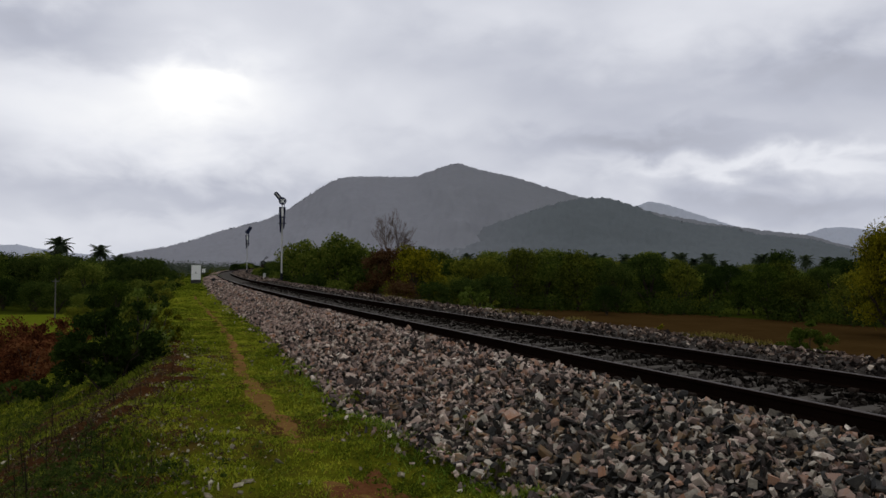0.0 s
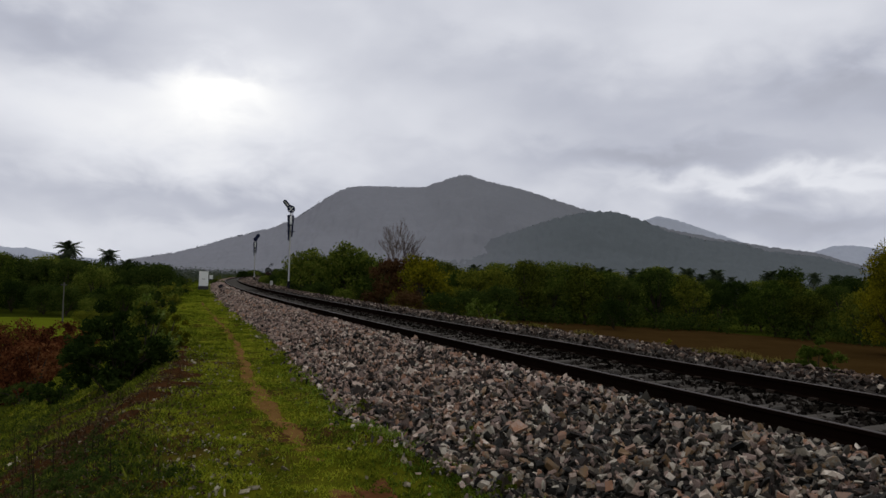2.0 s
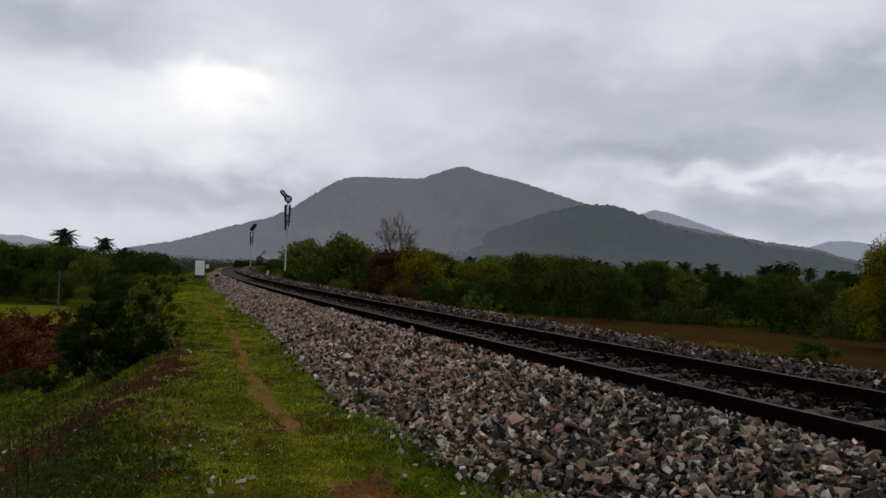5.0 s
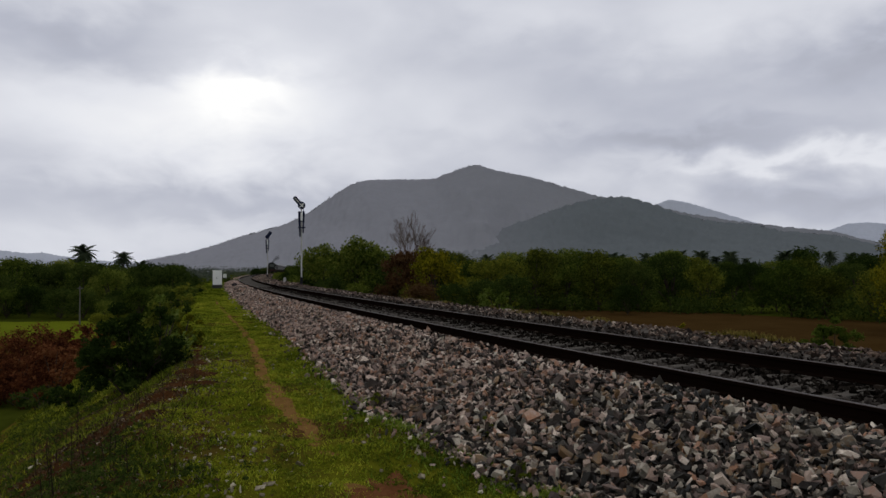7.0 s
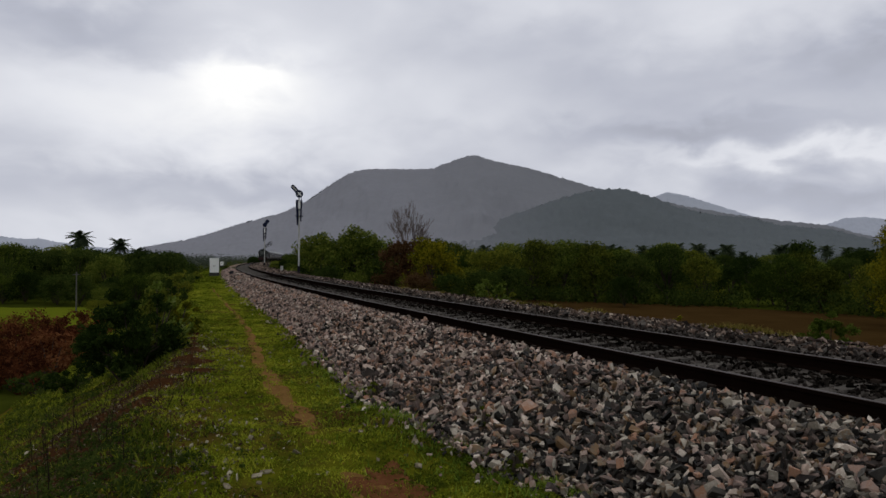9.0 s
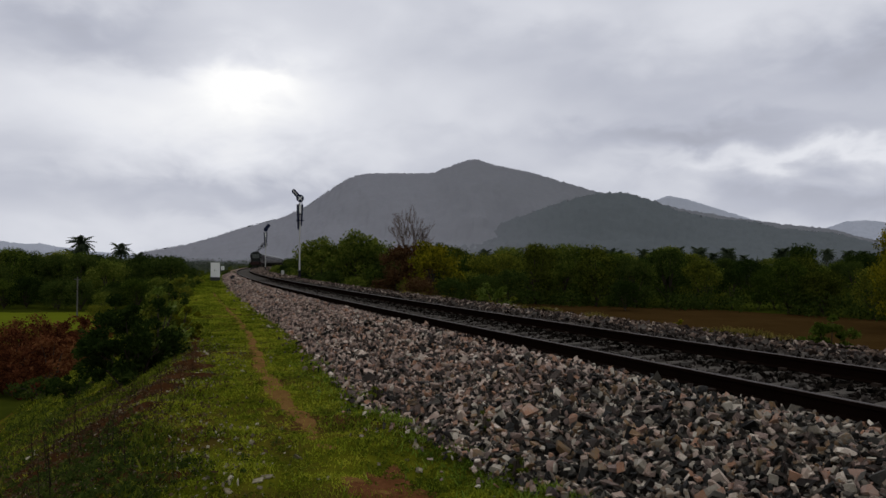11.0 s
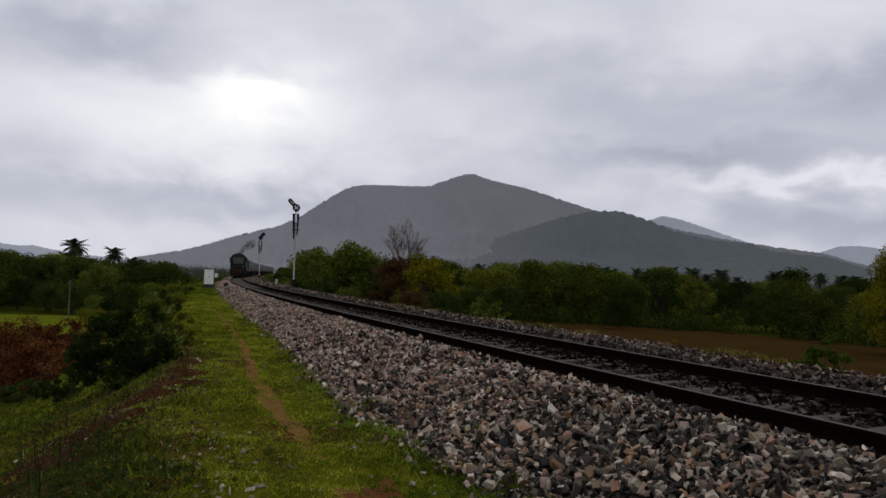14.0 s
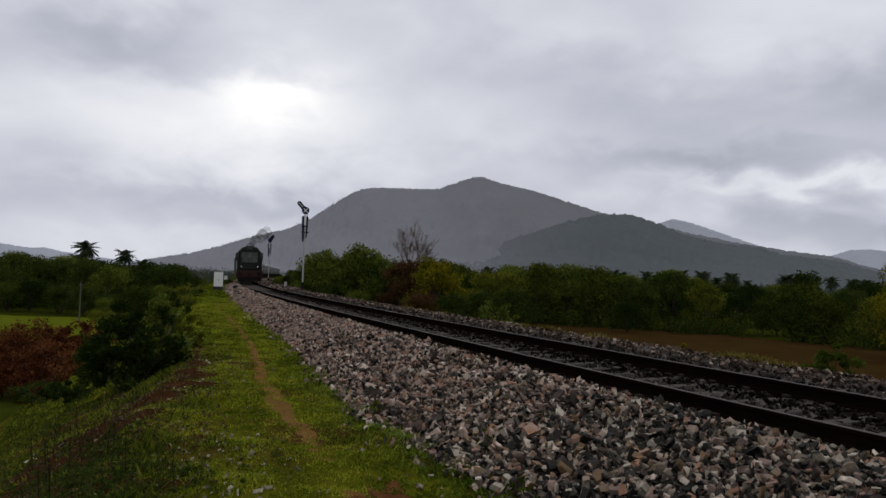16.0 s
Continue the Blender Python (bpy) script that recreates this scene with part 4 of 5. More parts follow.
for j in range(30):
    s = 74 + j * 3.6 + random.uniform(-2, 2)
    u = random.uniform(4.9, 8.5)
    p = at(s, u)
    plant_tree(2, random.choice([0, 2, 2]), p.x, p.y, random.uniform(0.2, 0.32), None, "dark low scrub on the far slope of the bank", z=float(max(bank_z(s, u), PLAIN)))

for j in range(26):
    s = 84 + j * 4.2 + random.uniform(-2, 2)
    u = random.uniform(4.6, 9.0)
    p = at(s, u)
    plant_tree(2, random.choice([0, 2, 2]), p.x, p.y, random.uniform(0.28, 0.42), None, "dark low scrub on the far slope of the bank", z=float(max(bank_z(s, u), PLAIN)))
for j in range(26):
    p = at(345 + j * 7.5 + random.uniform(-2, 2), -random.uniform(4.5, 10))
    plant_tree(2, random.choice([0, 2, 2]), p.x, p.y, random.uniform(0.75, 1.05), None, "rounded dark tree beside the far line")

for j in range(9):
    p = at(178 + j * 7.5 + random.uniform(-2, 2), 8.1 + random.uniform(0, 1.2))
    plant_tree(j % 2, 2, p.x, p.y, random.uniform(0.7, 0.8), None, "dark leafy tree beside the far bend of the line", z=PLAIN + 0.4)


def bare_tree(m):
    """A leafless brown tree: twigs branching four times."""
    rg = random.Random(8)
    t = empty("bare_tree", "leafless brown tree with fine twigs beside the line", "tree", m=m)
    limb, twig = bmesh.new(), bmesh.new()

    def grow(p, d, length, r, depth):
        q = p + d * length
        rod(limb if depth < 2 else twig, p, q, r, r * 0.65, 5 if depth < 2 else 3)
        if depth < 6:
            for _ in range(3 if depth else 8):
                nd = (d + Vector((rg.uniform(-1, 1), rg.uniform(-1, 1), rg.uniform(-0.2, 0.5))) * 0.6).normalized()
                grow(p.lerp(q, rg.uniform(0.45, 1.0)), nd, length * rg.uniform(0.5, 0.78), max(0.0065, r * 0.5), depth + 1)

    grow(Vector((0, 0, -0.2)), Vector((0, 0, 1)), 3.0, 0.12, 0)
    part("trunk", limb, M_TWIG, t)
    part("crown", twig, M_TWIG, t)
    return t


M_TWIG = material("dry_twig", [(0.2, (0.10, 0.068, 0.056)), (0.8, (0.19, 0.145, 0.125))], 3, 0.9, 0.2, 20)
bare_tree(Matrix.Translation((-5.1, 74, PLAIN)) @ Matrix.Diagonal((1.0, 1.0, 1.62, 1)))


# palms
def frond_mesh(seed):
    rg = np.random.default_rng(seed)
    n = 34
    t = np.linspace(0.05, 1, n)
    mid = np.stack([2.5 * t, np.zeros(n), 0.8 * t - 1.75 * t ** 2.0], -1)
    verts, faces = [], []
    for j in range(n):
        ln = 1.0 * math.sin(math.pi * min(1, 0.15 + 0.85 * t[j])) + 0.12
        for sgn in (-1, 1):
            a, b = mid[j], mid[j] + np.array([0.13, 0, -0.02])
            tip = mid[j] + np.array([0.35 * ln, sgn * ln * 0.8, -0.45 * ln * rg.uniform(0.6, 1.2)])
            o = len(verts)
            verts += [a, b, tip]
            faces.append((o, o + 1, o + 2))
    for j in range(n - 1):
        o = len(verts)
        verts += [mid[j] + [0, 0.03, 0], mid[j] - [0, 0.03, 0], mid[j + 1] - [0, 0.02, 0]]
        faces.append((o, o + 1, o + 2))
    me = mesh_np("frond", verts, faces)
    me.materials.append(M_PALM)
    return me


FRONDS = [frond_mesh(3), frond_mesh(4)]


def palm(height):
    t = empty("palm_tree", "coconut palm with a feathery crown above the woods", "palm tree", "coconut palms")
    bm = bmesh.new()
    p = Vector((0, 0, -0.3))
    for j in range(6):
        q = Vector((0.05 * j * j * 0.3, 0, height * (j + 1) / 6))
        rod(bm, p, q, 0.19 - 0.015 * j, 0.175 - 0.015 * j, 8)
        p = q
    part("trunk", bm, M_BARK, t)
    for j in range(32):
        ob = new("frond", FRONDS[j % 2])
        ob.parent = t
        ob.matrix_basis = Matrix.Translation(p) @ pose(0, 0, 0, 0, random.uniform(-62, 48), j * 137.5)
    return t


first_palm = palm(8.0)
first_palm.matrix_basis = pose(-68.0, 130, PLAIN) @ Matrix.Scale(0.94, 4)
for x, y, sc in ((-70.6, 133, 0.74), (-61.0, 131, 0.86), (-58.8, 133, 0.68)):
    copy_thing(first_palm, Matrix.Translation((x, y, PLAIN)) @ pose(0, 0, 0, 0, 0, random.uniform(0, 360)) @ Matrix.Scale(sc, 4))
for fx, top, d in ((0.292, 5.2, 118), (0.322, 4.8, 116), (0.455, 5.0, 112), (0.425, 4.3, 116), (0.49, 4.3, 105), (0.225, 4.2, 125), (0.20, 4.0, 128), (0.25, 3.9, 122), (0.15, 4.0, 130), (0.09, 3.8, 132), (0.03, 4.0, 128), (0.055, 3.7, 130), (-0.02, 3.6, 130), (0.52, 4.1, 108), (0.55, 3.6, 104), (0.38, 3.7, 115), (0.352, 3.6, 118)):
    d *= 1.75
    size = (1.22 + (top - 1.22) * 1.6 - random.uniform(0, 1.9) - PLAIN) / 9.4
    copy_thing(first_palm, Matrix.Translation((fx * d, d, PLAIN)) @ pose(0, 0, 0, 0, 0, random.uniform(0, 360)) @ Matrix.Scale(size * 0.99, 4))

# a grove of lower palms and dark trees closing the gaps behind the field's trees
for j in range(44):
    fx = random.uniform(-0.02, 0.6)
    d = random.uniform(135, 200)
    top = 1.22 + d * random.uniform(0.011, 0.0225)
    copy_thing(first_palm, Matrix.Translation((fx * d, d, PLAIN)) @ pose(0, 0, 0, 0, 0, random.uniform(0, 360)) @ Matrix.Scale((top - PLAIN) / 9.0, 4))
for j in range(46):
    fx = -0.02 + 0.64 * (j + random.random()) / 46
    d = random.uniform(98, 132)
    plant_tree(random.randrange(4), random.choice([0, 2, 2, 2]), fx * d, d, (4.22 + d * random.uniform(0.007, 0.0145)) / 6.5)

# far woods towards the mountain's foot
rngw = np.random.default_rng(9)
n = 2600
d = 150 * (1900 / 150) ** rngw.random(n)
az = np.radians(rngw.uniform(-42, 42, n))
cx, cy = d * np.sin(az), d * np.cos(az)
near_line = np.array([np.min((CX[::40] - a) ** 2 + (CY[::40] - b) ** 2) for a, b in zip(cx, cy)])
keep = near_line > 15 ** 2
cx, cy, d = cx[keep], cy[keep], d[keep]
rad = rngw.uniform(1.8, 3.2, len(cx)) * (1 + d / 900)
cen = np.stack([cx, cy, PLAIN + rad * 0.75], -1)
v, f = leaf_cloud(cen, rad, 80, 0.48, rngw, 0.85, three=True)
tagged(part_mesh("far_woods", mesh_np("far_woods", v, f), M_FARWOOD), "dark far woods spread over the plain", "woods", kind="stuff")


# undergrowth below the trees
n = 420
side = rngw.random(n) < 0.55
ux = np.where(side, rngw.uniform(-8, 46, n), rngw.uniform(-64, -27, n))
uy = np.where(side, np.interp(ux, [-6, 9, 23, 31, 42], [80, 73, 67, 56, 44]) + rngw.uniform(-2.2, 8, n), 71 + rngw.uniform(0, 10, n) - (ux + 45) * 0.15)
rad = rngw.uniform(0.9, 1.7, n)
v, f = leaf_cloud(np.stack([ux, uy, PLAIN + rad * 0.6], -1), rad, 90, 0.155, rngw, 0.9, three=True)
tagged(part_mesh("undergrowth", mesh_np("undergrowth", v, f), M_LEAF[2]), "dark tangled undergrowth below the trees", "undergrowth", kind="stuff")


# ---- undergrowth on the bank ----
def bush(name, centre_s, centre_u, size, clumps, per, leaf, mat, label, seed, stems=9, z=None):
    """A shrub: many stems from one root and leaf clumps."""
    rg = np.random.default_rng(seed)
    zb = float(max(bank_z(centre_s, centre_u), PLAIN)) if z is None else z
    t = empty(name, label, "bush", m=Matrix.Translation(at(centre_s, centre_u, zb)))
    w, h = size
    cs, rs = [], []
    for j in range(clumps):
        a = rg.uniform(0, 2 * math.pi)
        o = w * math.sqrt(rg.random())
        hh = h * (0.06 + 0.94 * rg.random()) * math.sqrt(max(0.08, 1 - (o / w) ** 2 * 0.75))
        c = Vector((math.cos(a) * o, math.sin(a) * o, hh))
        cs.append(c)
        rs.append(rg.uniform(0.13, 0.27) * w)
        if j < stems:
            bm = bmesh.new()
            rod(bm, (0.1 * c.x, 0.1 * c.y, -0.25), c * 0.55 + Vector((0, 0, 0.1)), 0.028, 0.016, 5)
            rod(bm, c * 0.55 + Vector((0, 0, 0.1)), c * 1.04, 0.016, 0.005, 5)
            part("branch", bm, M_BARK, t)
    v, f = leaf_cloud(np.array(cs), np.array(rs), per, leaf, rg)
    v[:, 2] = np.maximum(v[:, 2], -0.5)
    part_mesh("foliage", mesh_np("foliage", v, f), mat, t)
    return t


bush("bush", 15.7, -6.98, (0.88, 1.75), 80, 120, 0.052, M_LEAF[2], "dense dark green bush on the bank's slope", 1, 16)
bush("bush", 17.6, -6.55, (0.7, 1.4), 34, 110, 0.052, M_LEAF[1], "yellowish-green bush on the bank's slope", 2, 12)
bush("bush", 16.3, -6.5, (0.75, 1.85), 26, 16, 0.06, M_SHRUB, "dark bush's paler outer shoots on the slope", 7, 14)
bush("bush", 18.6, -6.0, (0.55, 1.0), 22, 60, 0.05, M_LEAF[3], "yellowish-green low bush at the bank's brow", 8, 10)
bush("bush", 19.0, -8.3, (0.7, 0.6), 24, 60, 0.05, M_LEAF[2], "low dark weedy bush on the bank's slope", 9, 10)
bush("bush", 23.5, -9.6, (0.8, 0.7), 24, 60, 0.055, M_LEAF[2], "low dark weedy bush on the bank's slope", 10, 10)
bush("bush", 24.0, -8.0, (0.9, 1.2), 30, 70, 0.06, M_LEAF[2], "low dark weedy bush on the bank's slope", 14, 10)
bush("bush", 22.0, -6.9, (0.8, 1.3), 26, 90, 0.06, M_LEAF[0], "leafy shrub at the bank's brow", 4, 12)
bush("bush", 27.0, -6.8, (0.8, 1.1), 20, 90, 0.06, M_LEAF[1], "leafy shrub at the bank's brow", 6, 12)
for j, (s, u, w, h) in enumerate(((31, -6.9, 0.9, 1.3), (36, -6.6, 0.9, 1.4), (42, -6.3, 1.0, 1.5), (48, -6.1, 1.0, 1.4), (54, -5.9, 1.0, 1.4), (61, -5.8, 1.1, 1.4))):
    bush("bush", s, u + 0.35, (w, h), 38, 66, 0.07, M_LEAF[(0, 2, 1)[j % 3]], "leafy shrub at the bank's brow", 80 + j, 8)
for j, (s, u, w, h) in enumerate(((30, -10.2, 1.6, 1.5), (32, -11.8, 2.0, 1.8), (35, -10.6, 1.8, 1.8), (35, -13.4, 2.2, 1.9), (29, -12.8, 1.8, 1.5), (38, -12.0, 2.0, 2.0), (27, -10.6, 1.2, 1.0), (40, -10.4, 1.6, 1.8))):
    bush("dry_brush", s, u, (w, h * 0.93), 46, 80, 0.075, M_LEAF[5], "heap of red-brown dried brushwood below the bank", 30 + j, 14, z=float(max(bank_z(s, u), PLAIN)))
bush("bush", 23.4, 4.55, (0.75, 1.3), 30, 60, 0.08, M_SHRUB, "broad-leaved light green shrub beyond the track", 50, 14)
bush("bush", 24.4, 5.2, (0.7, 1.35), 20, 50, 0.08, M_LEAF[1], "broad-leaved light green shrub beyond the track", 51, 14)
bush("bush", 11.8, 7.2, (0.75, 2.15), 110, 110, 0.05, M_SHRUB, "yellow-green shrub on the far slope of the bank", 52, 14)
bush("bush", 12.3, 7.9, (0.9, 1.8), 30, 60, 0.06, M_LEAF[1], "yellow-green shrub on the far slope of the bank", 53, 14)
bush("bush", 16.5, 6.8, (0.35, 1.9), 12, 24, 0.05, M_LEAF[3], "thin yellowish sapling on the far slope of the bank", 54, 6)
for j, s in enumerate((72, 80, 60, 52, 46, 90, 100)):
    bush("bush", s, 6.3 + 0.4 * (j % 3), (1.3, 1.1), 22, 70, 0.09, M_LEAF[j % 3], "leafy shrub on the far slope of the bank", 60 + j, 8)


def blades(name, s, u, length, rng, mat, label, width=0.006, category="grass"):
    """Grass: one leaning pointed blade each."""
    n = len(s)
    x, y = line_xy(s, u)
    p = np.stack([x, y, bank_z(s, u) + ripple(s, u, 1.0, 0.035) + 0.006], -1)
    a = rng.uniform(0, 2 * math.pi, n)
    side = np.stack([np.cos(a), np.sin(a), np.zeros(n)], -1) * (width * (1 + np.maximum(s, 0) / 8))[:, None]
    lean = np.stack([-np.sin(a), np.cos(a), np.zeros(n)], -1) * (length * rng.uniform(0.2, 1.7, n))[:, None]
    up = np.array([0, 0, 1.0]) * length[:, None]
    v = np.stack([p - side, p + side, p + up + lean], 1).reshape(-1, 3)
    me = mesh_np(name, v, np.arange(3 * n).reshape(-1, 3))
    return tagged(part_mesh(name, me, mat), label, category, kind="stuff")


rngg = np.random.default_rng(4)
n = 560000
s = np.where(rngg.random(n) < 0.06, rngg.uniform(-14, 2, n), 1.5 + 55 * rngg.random(n) ** 1.9)
lo, hi = brow(s) - 4.2, toe(s) - 0.03
u = lo + (hi - lo) * rngg.random(n) ** 0.8
off = np.abs(u - pc(s) - 0.02 * np.sin(s * 2.3)) / path_half(s)
worn = np.interp(s, [2.5, 5.2, 6.2, 7, 8, 9, 12], [0.8, 0.9, 0.6, 0.35, 0.62, 0.88, 1.0]) * (0.9 + 0.25 * lumps(s, u, 0.5, 8))
keep = np.clip(0.66 + 0.5 * lumps(s, u, 0.55, 1) + 0.42 * lumps(s, u, 1.9, 2), 0.05, 1)
keep *= 1 - worn * np.exp(-off ** 2.6) * 0.95
keep *= 1 - 0.96 * soil_band(s, u)
keep *= np.where(u < brow(s) - 0.3, np.clip(0.3 + 0.62 * lumps(s, u, 1.6, 5), 0.03, 1), 1)
ok = rngg.random(n) < keep
s, u = s[ok], u[ok]
tall = np.clip(0.75 + 0.6 * lumps(s, u, 0.8, 6), 0.3, 1.8)
blades("grass", s, u, rngg.uniform(0.008, 0.032, len(s)) * tall * (1 + np.maximum(s, 0) / 25) * np.where(u < brow(s) - 0.3, 1.6, 1.0), rngg, M_GRASS, "short bright yellow-green grass on the bank", 0.0042)
m = 1500
cs = np.where(rngg.random(m) < 0.12, rngg.uniform(-14, 2, m), 2.0 + 30 * rngg.random(m) ** 1.4)
cu = brow(cs) + 0.5 - 5.0 * rngg.random(m) ** 0.9
thin_out = (lumps(cs, cu, 1.7, 9) > 0.05) & (soil_band(cs, cu) < 0.15)
cs, cu = cs[thin_out], cu[thin_out]
m = len(cs)
s = np.repeat(cs, 46) + rngg.normal(0, 0.13, m * 46)
u = np.repeat(cu, 46) + rngg.normal(0, 0.11, m * 46)
blades("slope_grass", s, u, rngg.uniform(0.03, 0.12, len(s)), rngg, M_WEED, "dark rough grass on the bank's slope", 0.007)
# dark low weeds gathered at the near brow
n = 520
side = rngg.random(n) < 0.33
s, u = np.where(side, rngg.normal(6.6, 0.75, n), rngg.normal(8.2, 1.0, n)), np.where(side, rngg.normal(-6.9, 0.38, n), rngg.normal(-7.55, 0.5, n))
x, y = line_xy(s, u)
v, f = leaf_cloud(np.stack([x, y, bank_z(s, u) + ripple(s, u, 1.0, 0.035) + 0.04], -1), rngg.uniform(0.03, 0.12, n), 22, 0.02, rngg, 0.6)
tagged(part_mesh("brow_weeds", mesh_np("brow_weeds", v, f), M_LEAF[2]), "dark small-leaved weeds at the near brow", "weeds", kind="stuff")
n = 30000
s = 50 + 75 * rngg.random(n) ** 1.3
u = brow(s) - 1.5 + (toe(s) - brow(s) + 1.5) * rngg.random(n)
blades("far_grass", s, u, rngg.uniform(0.05, 0.16, n), rngg, M_GRASS, "bright grass along the bank's brow", 0.006)
n = 26000
s = 7 + 42 * rngg.random(n)
u = 2.95 + 1.0 * rngg.random(n)
ok = (lumps(s, u, 3.2, 12) > 0.3) & (s > 9)
s, u = s[ok], u[ok]
blades("verge_grass", s, u, rngg.uniform(0.03, 0.12, len(s)), rngg, M_VERGE, "yellowish rough grass on the bank's far slope", 0.006)
n = 420
s = 8.5 + 13 * rngg.random(n)
u = brow(s) - 1.3 - 4.0 * rngg.random(n)
x, y = line_xy(s, u)
v, f = leaf_cloud(np.stack([x, y, bank_z(s, u) + ripple(s, u, 1.0, 0.035) + 0.05], -1), rngg.uniform(0.06, 0.24, n), 26, 0.028, rngg, 0.6)
tagged(part_mesh("slope_weeds", mesh_np("slope_weeds", v, f), M_LEAF[2]), "rough dark olive weeds on the lower slope", "weeds", kind="stuff")
# dead leaves and twigs on the bare soil
n = 15000
s = 3.0 + 14 * rngg.random(n)
u = np.where(rngg.random(n) < 0.55, brow(s) - 0.45 + rngg.normal(0, 0.7, n), brow(s) - 0.3 - 3.6 * rngg.random(n))
x, y = line_xy(s, u)
v, f = leaf_cloud(np.stack([x, y, bank_z(s, u) + ripple(s, u, 1.0, 0.035) + 0.03], -1), np.full(n, 0.02), 1, 0.028, rngg, 0.3)
tagged(part_mesh("leaf_litter", mesh_np("leaf_litter", v, f), M_DRY), "brown dead leaves and twigs on bare soil", "leaf litter", kind="stuff")
# longer green grass at the foot of the stones
n = 9000
s = 4.6 + 9 * rngg.random(n) ** 1.6
u = toe(s) + 0.12 - rngg.exponential(0.2, n)
ok = lumps(s, u, 0.5, 15) > 0.0
s, u = s[ok], u[ok]
blades("foot_grass", s, u, rngg.uniform(0.02, 0.085, len(s)), rngg, M_FOOT, "longer fresh green grass at the ballast's foot", 0.004)
# leafy weeds by the ballast's foot and over the grass
n = 7500
s = 2.5 + 26 * rngg.random(n) ** 1.5
u = np.where(rngg.random(n) < 0.28, toe(s) - 0.02 - rngg.exponential(0.22, n), rngg.uniform(-9.5, -4.4, n))
free = ((np.abs(u - pc(s)) > 0.22) | (rngg.random(n) < 0.15)) & (soil_band(s, u) < 0.25)
s, u = s[free], u[free]
x, y = line_xy(s, u)
v, f = leaf_cloud(np.stack([x, y, bank_z(s, u) + ripple(s, u, 1.0, 0.035) + 0.02], -1), rngg.uniform(0.02, 0.09, len(s)), 12, 0.016, rngg, 0.4)
tagged(part_mesh("weeds", mesh_np("weeds", v, f), M_WEED), "low leafy weeds at the ballast's foot", "weeds", kind="stuff")
# thin dry stalks on the slope
bm = bmesh.new()
rs = random.Random(3)
for j in range(44):
    s0 = rs.uniform(5.2, 12)
    u0 = float(brow(s0)) - rs.uniform(-0.7, 1.3)
    p = at(s0, u0, float(bank_z(s0, u0)) - 0.02)
    q = p + Vector((rs.uniform(-0.12, 0.12), rs.uniform(-0.12, 0.12), rs.uniform(0.2, 0.62)))
    rod(bm, p, q, 0.005, 0.002, 4)
    for _ in range(3):
        c = p.lerp(q, rs.uniform(0.4, 0.9))
        rod(bm, c, c + Vector((rs.uniform(-0.14, 0.14), rs.uniform(-0.14, 0.14), rs.uniform(0.05, 0.2))), 0.003, 0.001, 3)
tagged(part("dry_stalks", bm, M_STALK), "thin dry weed stalks on the slope", "weeds", kind="stuff")
# one tuft growing in the stones
for s0, u0 in ((7.0, -3.4), (5.6, -3.75), (9.3, -3.9)):
    bush("weed_tuft", s0, u0, (0.13, 0.2), 10, 16, 0.025, M_WEED, "small green weed growing between the ballast stones", int(s0 * 10), 5)


